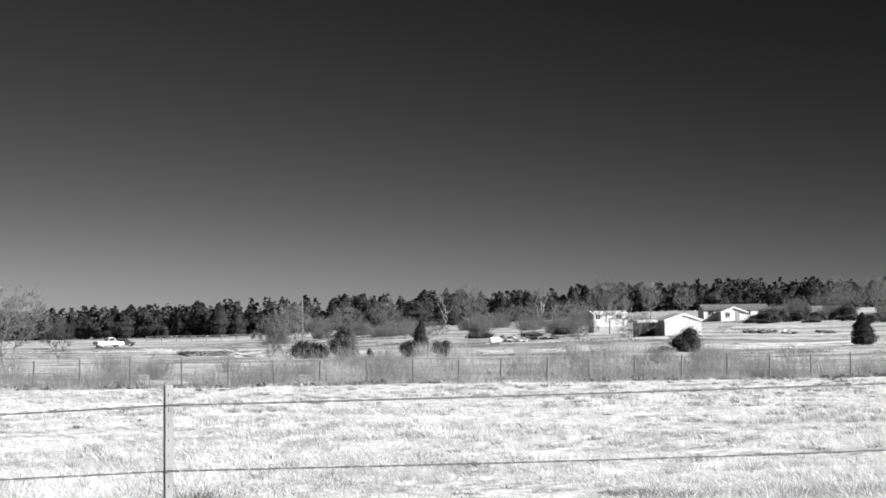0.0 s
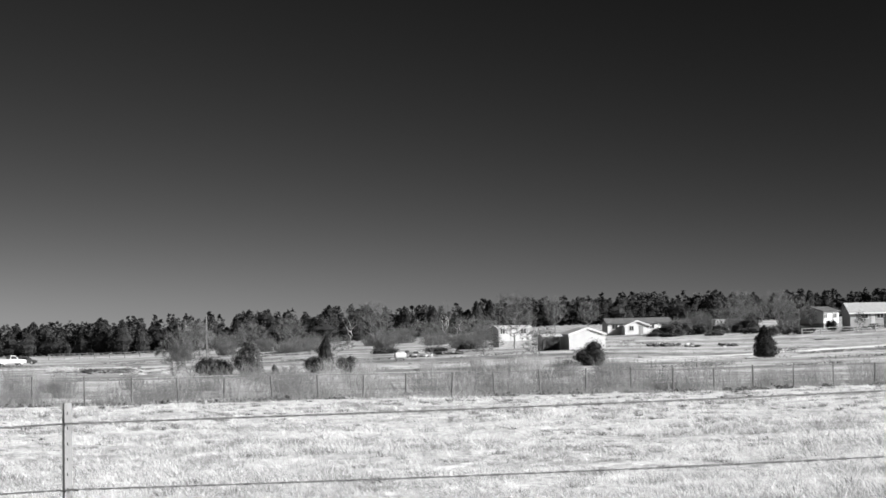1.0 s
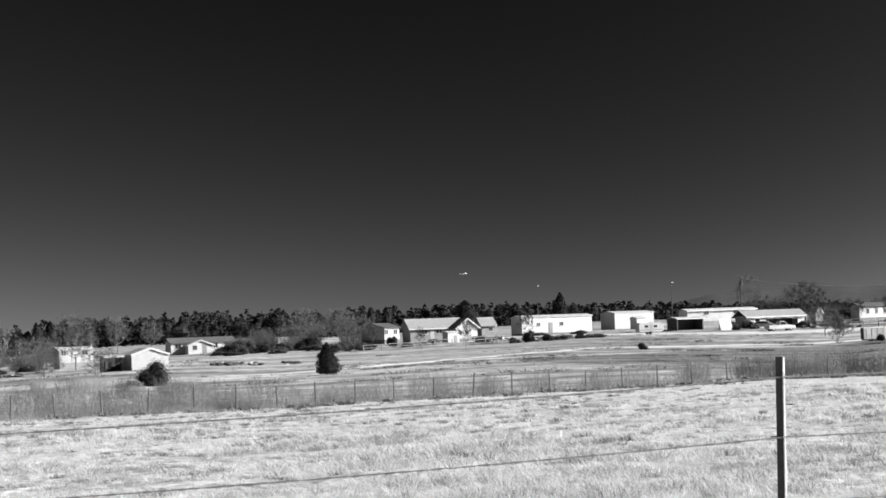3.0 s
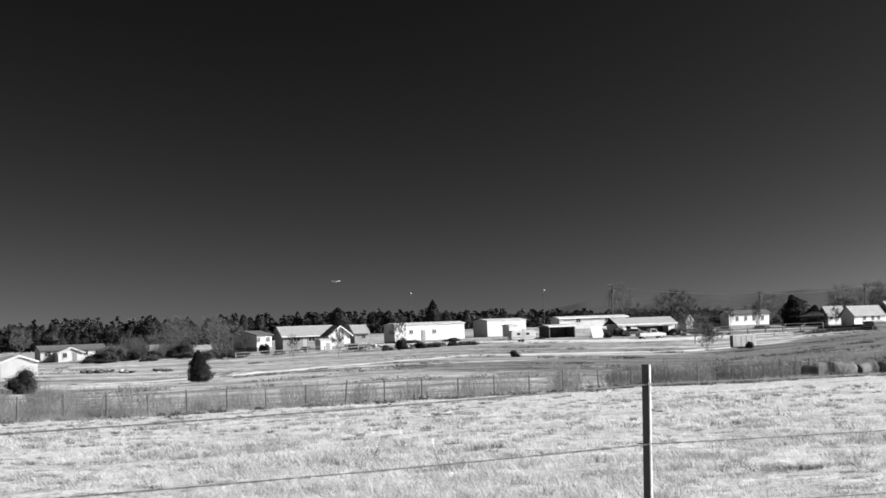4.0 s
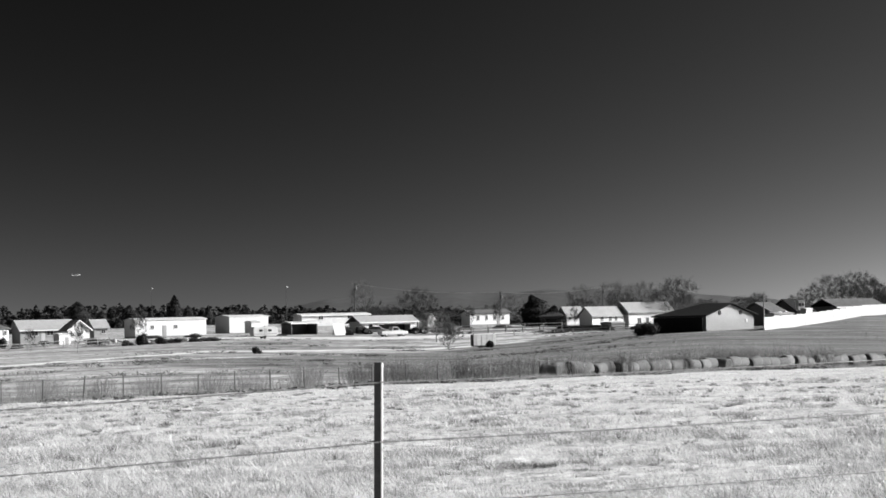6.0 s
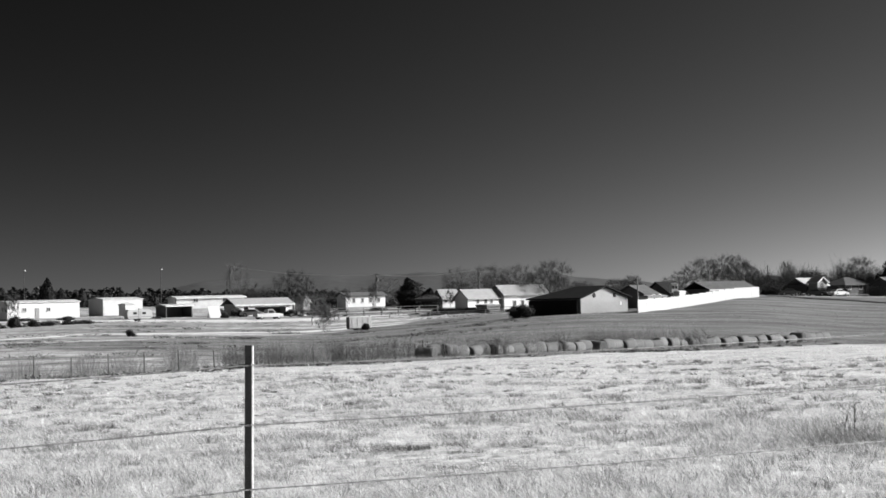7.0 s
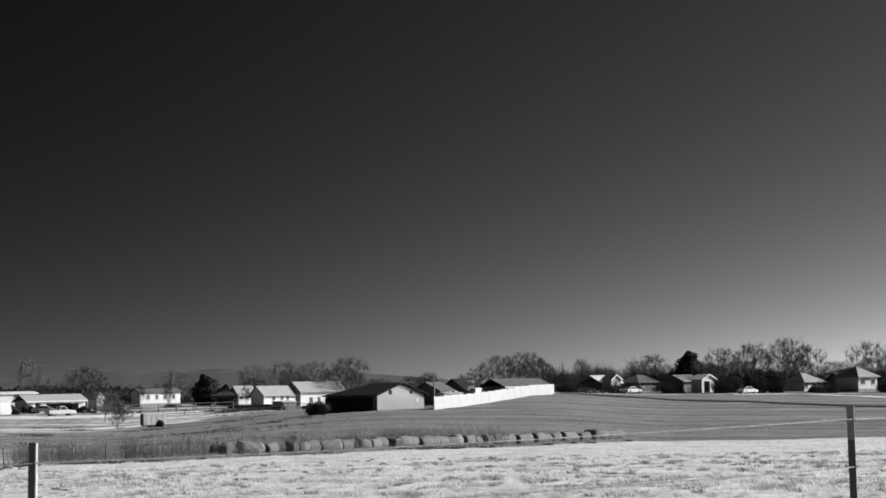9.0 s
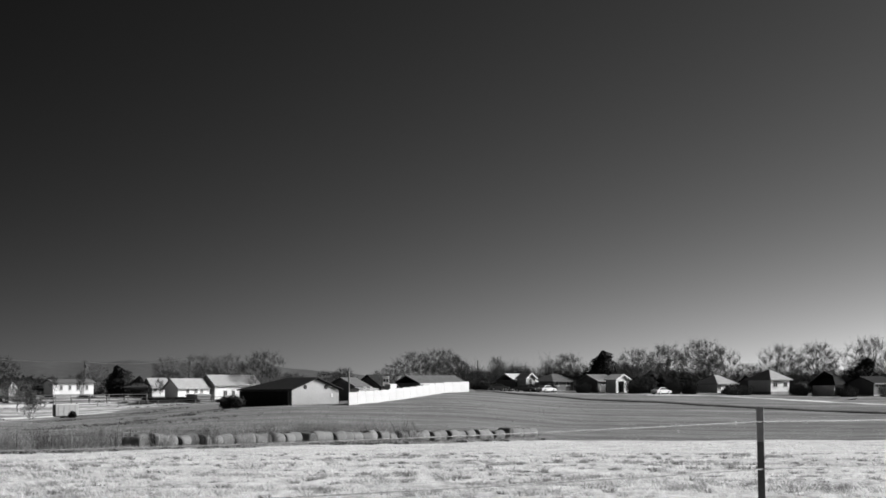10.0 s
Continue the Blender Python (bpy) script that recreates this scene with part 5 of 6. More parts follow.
white = bare_tree("bare_tree", "leafless tree with white bark", 8.3, 3.6, 76, WHITEBARK, PALETWIG, 0.3, 1, 90, 3)
small = bare_tree("bare_tree", "small leafless tree in the pasture", 4.2, 3.8, 77, BARK, TWIG, 0.22, 1, 140, 6)


def trees(made, spots):
    """The first spot takes the tree itself, the others its copies: bearing, distance, height factor, sideways factor, turn."""
    for k, (a, d, hs, ws, turn) in enumerate(spots):
        ws = max(ws, 0.85 * hs) if a > 40 else ws
        hs = 0.9 * hs if a > 33 else hs
        m = facing(a, d, turn) @ Matrix.Diagonal((ws, ws, hs, 1))
        if k == 0:
            put(made, m)
        else:
            copy_thing(made, m)


trees(mid_dark, ((39.34, 482, 1.00, 1.01, 40), (33.3, 432, 0.79, 0.60, 10), (37.4, 472, 1.00, 0.50, 120), (45.97, 462, 1.47, 0.81, 200), (42.0, 458, 1.37, 1.11, 80), (28.6, 470, 0.70, 0.89, 10), (36.2, 462, 1.00, 0.91, 300), (44.2, 470, 0.84, 1.01, 20), (38.0, 480, 0.73, 0.91, 75), (31.9, 440, 0.65, 0.94, 50), (32.9, 450, 0.67, 1.03, 160)))
trees(big_dark, ((31.1, 432, 0.88, 0.88, 0), (35.2, 452, 0.95, 1.01, 60), (35.9, 455, 1.00, 1.01, 150), (41.2, 446, 1.05, 0.81, 200), (42.9, 456, 1.28, 1.01, 20), (45.04, 462, 1.18, 0.76, 100), (47.4, 462, 1.37, 1.01, 250), (48.4, 455, 1.26, 1.01, 310), (24.1, 482, 0.92, 0.94, 90), (43.4, 462, 1.10, 0.81, 280)))
trees(multi_dark, ((29.7, 475, 0.86, 0.89, 0), (30.3, 470, 0.70, 0.82, 90), (34.6, 460, 0.95, 1.01, 45), (36.6, 465, 0.79, 1.11, 10), (37.0, 455, 0.63, 1.01, 100), (41.6, 470, 1.00, 1.21, 200), (46.6, 470, 0.95, 1.21, 30), (25.2, 475, 0.65, 1.34, 0), (26.2, 480, 0.67, 1.45, 50), (23.0, 490, 0.86, 1.24, 70), (44.6, 455, 0.73, 1.11, 0)))
trees(pale, ((0.69, 400, 1.1, 1.1, 0), (-1.6, 450, 0.75, 1.0, 50), (4.5, 312, 0.92, 0.9, 100), (5.6, 480, 0.95, 0.8, 160), (6.5, 485, 0.8, 0.8, 10), (-2.6, 455, 0.7, 1.0, 30), (-4.0, 420, 0.8, 0.9, 80), (10.6, 470, 0.9, 1.0, 60), (11.6, 440, 0.85, 0.9, 130), (22.6, 500, 1.25, 0.9, 10), (24.6, 360, 0.6, 0.8, 0), (28.6, 480, 1.0, 1.2, 40), (29.45, 486, 1.05, 1.3, 100), (30.2, 480, 1.05, 1.1, 220), (26.6, 490, 0.8, 1.1, 10)))
trees(pale_multi, ((-11.7, 200, 1.25, 1.35, 0), (-4.25, 235, 0.8, 0.6, 40), (-4.7, 236, 0.6, 0.5, 140), (2.2, 300, 0.7, 0.7, 200), (11.9, 395, 0.85, 0.9, 20), (1.2, 330, 0.5, 0.7, 0), (2.9, 340, 0.55, 0.7, 90), (3.5, 360, 0.7, 0.8, 30), (-0.4, 300, 0.45, 0.7, 10), (10.9, 405, 0.7, 0.9, 10), (-3.2, 380, 0.6, 0.9, 0), (5.1, 260, 0.5, 0.6, 20), (3.7, 275, 0.4, 0.6, 0), (24.95, 327, 0.6, 0.55, 0), (9.45, 405, 0.62, 0.62, 10), (10.15, 408, 0.66, 0.6, 80), (10.5, 400, 0.5, 0.5, 200), (8.95, 392, 0.4, 0.5, 30), (-13.2, 205, 1.0, 1.0, 60)))
trees(white, ((0.05, 400, 1.0, 1.0, 0), (2.62, 402, 0.98, 1.0, 90), (3.0, 430, 0.7, 0.8, 200), (4.95, 340, 0.7, 0.6, 20), (11.15, 440, 0.8, 0.7, 0)))
trees(small, ((-10.34, 200, 1.1, 0.85, 0), (14.97, 330, 1.05, 0.8, 50), (16.62, 356, 1.15, 1.0, 0), (13.75, 345, 0.8, 0.6, 0), (24.95, 324, 0.95, 0.7, 100), (25.55, 432, 1.0, 0.7, 30), (26.25, 434, 1.1, 0.7, 130), (12.45, 388, 0.9, 0.8, 20), (28.35, 424, 0.9, 0.6, 70)))

# upright brush at the field fence
for k, (a, d, h_, w_) in enumerate(((13.85, 122, 1.7, 1.3), (14.3, 124, 1.3, 0.9), (15.6, 126, 1.3, 1.1), (20.95, 137, 1.9, 1.0), (21.3, 139, 1.7, 0.8), (27.0, 150, 1.8, 1.8), (28.4, 154, 1.6, 1.3), (29.6, 158, 1.8, 1.1), (31.2, 166, 1.7, 1.4), (34.3, 182, 2.3, 2.4), (35.0, 184, 2.0, 1.6), (26.0, 147, 1.5, 1.4), (30.4, 162, 1.5, 1.6), (-9.6, 101, 1.3, 0.9), (11.3, 117, 1.2, 1.0), (0.7, 106, 1.5, 0.9), (-0.6, 105, 1.4, 0.8), (3.0, 108, 1.3, 1.2), (5.9, 111, 1.2, 1.5), (22.6, 141, 1.3, 1.4), (23.6, 143, 1.5, 1.8), (24.6, 146, 1.2, 1.6), (25.3, 148, 1.8, 1.2), (32.3, 176, 1.7, 1.8), (33.2, 180, 1.9, 2.0), (9.2, 115, 1.6, 1.5), (10.2, 117, 1.4, 1.2), (12.6, 121, 1.2, 1.3), (16.9, 130, 1.3, 1.5), (18.5, 133, 1.5, 1.2), (19.6, 136, 1.2, 1.6), (4.6, 110, 1.1, 1.3), (7.4, 113, 1.4, 1.2), (-3.1, 103, 1.2, 1.2), (-6.4, 102, 1.0, 1.2))):
    put(shrub("weed_shrub", "leafless grey weed shrub at the field fence", h_ * 1.1, w_ * 1.9, 200 + k, BRUSH if a > 22 and k % 3 else WEED, 90), facing(a, d))

ergn = np.random.default_rng(83)
for k in range(22):
    a = ergn.uniform(-5.0, 5.6) if k < 16 else ergn.uniform(8.8, 12.0)
    put(shrub("brush_shrub", "pale leafless brush at the edge of the woods", ergn.uniform(2.4, 4.6), ergn.uniform(4.0, 7.5), 700 + k, PALETWIG, 300, thick=2.2), facing(a, ergn.uniform(340, 470) if k < 16 else ergn.uniform(395, 430)))

prng = np.random.default_rng(77)
for k in range(64):
    a = prng.uniform(-12.5, 11) if k < 26 else prng.uniform(-4.5, 7.5)
    near = k % 3 != 0
    put(shrub("weed_shrub", "leafless grey weed shrub in the rough pasture", prng.uniform(0.9, 2.1), prng.uniform(1.6, 3.8), 260 + k, FENCEWEED if near else WEED, 110, thick=0.9), facing(a, prng.uniform(1.05, 1.5 if near else 2.2) * (101 + 1.1 * max(a, -8))))
for k, (a, d, h_, w_) in enumerate(((37.0, 432, 2.0, 3.0), (38.35, 434, 2.2, 3.4), (39.75, 436, 2.4, 3.0), (41.15, 432, 3.6, 3.4), (41.45, 436, 4.0, 3.6), (42.15, 432, 3.8, 3.0), (42.6, 434, 3.4, 3.0), (43.9, 430, 2.4, 5.0), (45.5, 430, 2.6, 3.4), (46.8, 422, 2.4, 3.2), (47.9, 424, 3.0, 4.6), (48.5, 420, 3.2, 4.0))):
    put(shrub("yard_shrub", "dark leafless shrub before the street houses", h_, w_ * 1.3, 320 + k, TWIG, 260, thick=2.6), facing(a, d))
for k in range(34):
    a = 36.6 + 0.36 * k + prng.uniform(-0.15, 0.15)
    put(shrub("backyard_brush", "tall dark leafless brush behind the street houses", prng.uniform(4.6, 7.2), prng.uniform(5.5, 8.0), 360 + k, (TWIG, BRUSH)[k % 2], 260, thick=2.6), facing(a, prng.uniform(462, 480)))


def limb_pile(az, d, w, h, seed):
    """Bleached cut limbs thrown on a heap."""
    rng = np.random.default_rng(seed)
    segs = []
    for _ in range(70):
        p = rng.normal(0, 1, 3) * np.array([w * 0.3, 0.6, 0])
        p[2] = abs(rng.normal(0, h * 0.4))
        q = rng.normal(0, 1, 3) * np.array([0.9, 0.6, 0.28])
        segs.append((p - q, p + q, rng.uniform(0.02, 0.07), 0.015))
    ob = put(mesh_from("limb_pile", *tubes(segs, 5), WHITEBARK if seed % 2 else PALEBARK), facing(az, d))
    tagged(ob, "heap of bleached cut limbs in the pasture", "brush pile")


for k, (a, d, w_, h_) in enumerate(((-5.94, 262, 3.4, 0.9), (-5.27, 250, 4.4, 0.7), (-3.38, 258, 3.0, 0.6), (-7.6, 280, 3.0, 0.5))):
    limb_pile(a, d, w_, h_, 500 + k)
# those at bearings 22.2 and 22.5 are added for shade between two buildings
for k, (a, d, h_, w_) in enumerate(((36.9, 452, 3.6, 5.0), (37.2, 462, 3.0, 5.5), (38.6, 470, 3.6, 6.0), (39.9, 462, 3.2, 5.0), (41.0, 458, 4.0, 5.5), (41.45, 458, 5.4, 6.5), (42.0, 456, 5.0, 6.0), (42.6, 460, 5.4, 6.5), (41.7, 468, 6.4, 7.0), (42.3, 470, 6.4, 7.0), (45.6, 466, 6.0, 7.0), (46.9, 468, 6.4, 7.0), (38.4, 474, 4.4, 6.0), (43.1, 470, 4.0, 6.0), (44.0, 466, 4.2, 6.5), (45.4, 452, 3.6, 5.5), (45.75, 458, 4.2, 5.5), (46.7, 462, 4.4, 6.0), (47.9, 458, 4.4, 6.0), (48.3, 450, 5.5, 7.0), (47.6, 464, 6.0, 8.0), (48.8, 445, 5.0, 7.0), (47.0, 446, 4.0, 5.0), (31.9, 425, 3.4, 6.0), (32.7, 432, 3.2, 6.0), (24.8, 440, 2.6, 6.0), (25.0, 470, 4.0, 6.0), (26.6, 475, 3.6, 7.0), (27.0, 468, 3.0, 5.0), (29.6, 450, 3.0, 5.0), (25.35, 462, 4.6, 7.0), (26.3, 464, 4.4, 7.0), (22.2, 402, 2.4, 3.0), (22.5, 404, 2.8, 2.2), (24.5, 406, 2.0, 5.0), (44.6, 476, 5.5, 9.0), (45.6, 476, 5.8, 9.0), (46.4, 476, 5.8, 9.0), (47.2, 478, 6.2, 9.0), (48.2, 474, 6.6, 9.0), (49.2, 462, 6.6, 9.0))):
    place(leafy_bush("brush_thicket", "dark leafless thicket and shade filler among the houses", h_, w_, 300 + k, (TWIG, DARKWEED)[k % 2], 1300, 0.17), a, d, up=-0.7)


def leaning_panel(az, d, w, h, rot):
    """A big white sheet leaned against a frame of two struts."""
    root = new("leaning_sheet")
    root.matrix_basis = facing(az, d, rot)
    bm = B()
    box(bm, (0, 0, h * 0.42), (w, 0.06, h), rx=-28, bevel=0.01)
    part("sheet", bm, WHITE, root)
    for s in (-1, 1):
        bm = B()
        box(bm, (s * w * 0.35, h * 0.35, h * 0.35), (0.1, 0.1, h * 0.9), rx=24)
        part("strut", bm, WOOD, root)
    tagged(root, "white sheet leaned up between farm buildings", "panel")


leaning_panel(21.98, 398, 2.4, 2.5, 25)


def power_lines(stops):
    """Slack lines from pole to pole: bearing, distance, height of the crossarm."""
    for off in (-0.55, 0.55):
        for (a0, d0, h0), (a1, d1, h1) in zip(stops[:-1], stops[1:]):
            p, q = polar(a0, d0, h0), polar(a1, d1, h1)
            line = bpy.data.curves.new("power_line", "CURVE")
            line.dimensions, line.bevel_depth, line.bevel_resolution = "3D", 0.012, 1
            spline = line.splines.new("POLY")
            spline.points.add(12)
            for i, pt in enumerate(spline.points):
                f = i / 12
                r = p.lerp(q, f)
                pt.co = (r.x + off, r.y + off * 0.4, r.z - 3.2 * f * (1 - f), 1)
            line.materials.append(GALV)
            tagged(new("power_line", line), "thin slack power line between wooden poles", "power line", "power lines")


power_lines(((22.41, 452, 9.7), (26.35, 455, 7.3), (29.12, 462, 8.3)))

# ---- junk and low things ----
vehicle("junk_car", "dark car body in a farm yard", 28.4, 384, 8, DARKWALL, up=-0.35)
vehicle("junk_car", "dark car body in a farm yard", 28.95, 386, -8, RUST, up=-0.35)
jrng = np.random.default_rng(9)


def junk_pile(az, d, w, h, seed):
    """A heap of scrap: bent panels and boards, each a piece of its own."""
    rng = np.random.default_rng(seed)
    heap = new("scrap_heap")
    heap.matrix_basis = facing(az, d)
    for k in range(9):
        bm = B()
        sx, sy, sz = rng.uniform(0.3, 0.9) * w * 0.3, rng.uniform(0.3, 0.8), rng.uniform(0.15, 0.5) * h
        box(bm, (rng.uniform(-0.4, 0.4) * w, rng.uniform(-0.5, 0.5), sz * 0.45 + rng.uniform(0, 0.25) * h), (sx, sy, sz), rng.uniform(0, 180), rng.uniform(-20, 20), rng.uniform(-15, 15), bevel=0.04)
        part("scrap_piece", bm, (RUST, DARKWALL, OFFWHITE)[(seed + k // 4) % 3], heap)
    for k in range(6):
        bm = B()
        box(bm, (rng.uniform(-0.5, 0.5) * w, rng.uniform(-0.6, 0.4), rng.uniform(0.05, 0.4) * h), (rng.uniform(0.8, 2.0), 0.14, 0.08), rng.uniform(0, 180), rng.uniform(-15, 15), rng.uniform(-20, 20))
        part("board", bm, WOOD, heap)
    tagged(heap, "heap of scrap boards and metal panels", "scrap")


for k, (a, d, w_, h_) in enumerate(((8.4, 302, 4, 0.9), (8.9, 304, 5, 0.7), (9.3, 300, 3, 0.8), (10.2, 300, 3.5, 0.8), (17.3, 362, 4, 1.2), (18.0, 366, 5, 1.0), (18.6, 370, 4, 0.8), (16.9, 358, 3, 1.1), (2.0, 285, 4, 0.8), (2.8, 292, 5, 0.8), (1.8, 310, 4, 0.7), (26.9, 395, 4, 0.8), (24.2, 398, 4, 1.2), (15.9, 380, 5, 0.8), (12.3, 372, 5, 0.7), (13.9, 372, 4, 0.6), (-1.5, 240, 2.5, 0.7), (-5.6, 255, 3, 0.6), (-6.6, 262, 4, 0.6), (27.6, 385, 5, 0.6), (25.3, 392, 4, 0.7), (37.7, 430, 3, 0.7), (38.9, 428, 3, 0.6), (46.9, 405, 1.0, 0.3), (28.2, 161, 2.0, 0.5), (21.9, 128, 2.2, 0.4))):
    junk_pile(a, d, w_, h_, k)


def rail_fence(label, pts, gap, height, material):
    """A post and rail fence along bearings and distances."""
    root = tagged(new("rail_fence"), label, "fence")
    ps = []
    for (a0, d0), (a1, d1) in zip(pts[:-1], pts[1:]):
        p, q = polar(a0, d0), polar(a1, d1)
        n = max(1, int((q - p).length / gap))
        ps += [p.lerp(q, i / n) for i in range(n)]
    ps.append(polar(*pts[-1]))
    for p in ps:
        p.z = ground(p.x, p.y)
    shared = None
    for p in ps:
        if shared is None:
            bm = B()
            box(bm, (0, 0, height / 2 - 0.1), (0.13, 0.13, height + 0.2))
            ob = part("post", bm, material, root)
            shared = ob.data
        else:
            ob = new("post", shared)
            ob.parent = root
        ob.matrix_basis = pose(p.x, p.y, p.z, 0, 0, jrng.uniform(0, 30))
    for h in (0.5, 0.95):
        for a, b in zip(ps[:-1], ps[1:]):
            mesh_from("rail", *tubes([((*a.to_2d(), a.z + h * height), (*b.to_2d(), b.z + h * height), 0.05, 0.05)], 4), material, root)
    return root


rail_fence("pale wooden rail fence before the woods", ((-8.0, 480), (-6.0, 482), (-4.4, 486)), 3.0, 1.3, PALEBARK)
rail_fence("grey wooden rail fence behind the farm yard", ((24.4, 402), (26.0, 408), (28.0, 410)), 3.0, 1.2, WOOD)
rail_fence("dark rail fence across the farm yard", ((24.6, 388), (27.4, 392), (30.2, 388)), 3.0, 1.0, RUST)
rail_fence("low weathered rail fence in the yard", ((25.6, 374), (27.8, 378), (29.8, 374)), 3.0, 0.8, WOOD)
rail_fence("dark rail fence along the pasture", ((12.2, 352), (14.6, 362), (15.8, 372)), 3.0, 1.1, WOOD)

# ---- woods ----
wood_kinds = [evergreen("pine_tree", "dark evergreen at the edge of the woods", h, w, 90 + k, 0.46, 480, needle=NEEDLE_FAR, blunt=b, ragged=2.2) for k, (h, w, b) in enumerate(((9.0, 6.6, 0.75), (8.0, 6.8, 0.9), (10.0, 6.2, 0.7), (7.4, 6.4, 1.0), (8.6, 5.6, 0.8)))]
WOOD_AZ = (-16, -10, -5, 0, 3, 6, 10, 14, 18, 22, 26)
WOOD_H = (7.2, 8.2, 9.6, 9.2, 8.4, 9.0, 8.6, 7.6, 6.0, 4.6, 3.4)
wrng = np.random.default_rng(17)
wi = 0
az_w = -15.5
while az_w < 25:
    k = wi % 5
    d = 600 + (50 if az_w > 4 else 0) + wrng.uniform(-10, 14)
    hh = float(np.interp(az_w, WOOD_AZ, WOOD_H)) * wrng.uniform(0.68, 1.2) / (9.0, 8.0, 10.0, 7.4, 8.6)[k]
    m = facing(az_w, d, wrng.uniform(0, 360)) @ Matrix.Diagonal((hh * wrng.uniform(0.85, 1.2), hh * wrng.uniform(0.85, 1.2), hh, 1))
    if wi < 5:
        put(wood_kinds[k], m)
    else:
        copy_thing(wood_kinds[k], m)
    wi += 1
    az_w += wrng.uniform(0.12, 0.3)
for ob in wood_kinds:
    ob["group"] = "edge of the woods"


def deep_woods():
    """The rows behind the edge, too many to count, in one mesh."""
    rng = np.random.default_rng(18)
    V, Fc, off = [], [], 0
    n = 760
    az = rng.uniform(-16, 25.5, n)
    d = 606 + np.where(az > 4, 50, 0) + rng.uniform(0, 70, n)
    for a, dd in zip(az, d):
        p = polar(a, dd)
        h = float(np.interp(a, WOOD_AZ, WOOD_H)) * rng.uniform(0.7, 1.15)
        c = 90
        t = rng.uniform(0.0, 1, c)
        r = rng.uniform(2.2, 3.6) * np.sin(np.pi * np.clip(t * 0.9 + 0.1, 0, 1) ** 0.6) ** 0.8 * rng.uniform(0.5, 1.1, c)
        th = rng.uniform(0, 6.283, c)
        pts = np.stack([p.x + r * np.cos(th), p.y + r * np.sin(th), p.z + h * (0.03 + 0.97 * t)], 1)
        v, f = clumps(pts, 0.75, rng)
        V.append(v)
        Fc.append(f + off)
        off += len(v)
    ob = mesh_from("evergreen_woods", np.concatenate(V), np.concatenate(Fc), NEEDLE_FAR)
    tagged(ob, "dense dark evergreen woods on the skyline", "woods", kind="stuff")


deep_woods()

# ---- distant ridge beyond the town ----
def far_ridge():
    """A low hazy table of land on the horizon, with a long slope towards the fields."""
    az = np.linspace(16.0, 38.0, 89)
    f = np.clip(np.minimum((az - 16.0) / 7.5, (38.0 - az) / 9.0), 0, 1)
    top = 52 * f * f * (3 - 2 * f) + 1.5 * np.sin(az * 2.1) + 0.8 * np.sin(az * 5.3)
    verts = []
    for d, share in ((3500, 0.0), (3700, 0.55), (3800, 0.95), (3860, 1.0), (4150, 0.0)):
        for a, h in zip(np.radians(az), top):
            verts.append((d * math.sin(a), d * math.cos(a), share * h - 6.0 * (1 - share)))
    n = len(az)
    faces = [(i * n + j, i * n + j + 1, (i + 1) * n + j + 1, (i + 1) * n + j) for i in range(4) for j in range(n - 1)]
    ob = mesh_from("distant_ridge", verts, faces, RIDGE, smooth=True)
    tagged(ob, "faint hazy flat-topped ridge on the horizon", "hill", kind="structure")


far_ridge()

# ---- light aircraft low over the land ----
plane = new("light_aircraft")
_p = Vector((1500 * math.sin(radians(14.97)), 1500 * math.cos(radians(14.97)), 40.0))
plane.matrix_basis = pose(_p.x, _p.y, _p.z, 0, -4, -14.97) @ Matrix.Diagonal((0.8, 0.8, 0.8, 1))
bm = B()
for x, r0, r1, L_ in ((-2.2, 0.18, 0.62, 3.2), (0.6, 0.62, 0.62, 2.4), (2.6, 0.62, 0.3, 1.6)):
    bmesh.ops.create_cone(bm, cap_ends=True, segments=12, radius1=r0, radius2=r1, depth=L_, matrix=pose(x, 0, 0, 0, 90, 0))
part("fuselage", bm, WHITE, plane)
bm = B()
box(bm, (0.7, 0, 0.62), (1.4, 10.0, 0.16), bevel=0.06)
part("wing", bm, WHITE, plane)
bm = B()
box(bm, (-3.5, 0, 0.15), (0.8, 3.0, 0.1), bevel=0.03)
part("tailplane", bm, WHITE, plane)
bm = B()
prism(bm, [(-4.0, 0.1), (-3.0, 0.1), (-3.5, 1.3), (-4.1, 1.3)], -0.05, 0.05)
part("tail_fin", bm, WHITE, plane)
bm = B()
cyl(bm, (3.45, 0, 0), 0.12, 0.3, "x", 10)
box(bm, (3.55, 0, 0), (0.05, 0.14, 1.9))
part("propeller", bm, BLACK, plane)
tagged(plane, "small white light aircraft flying low", "aircraft")


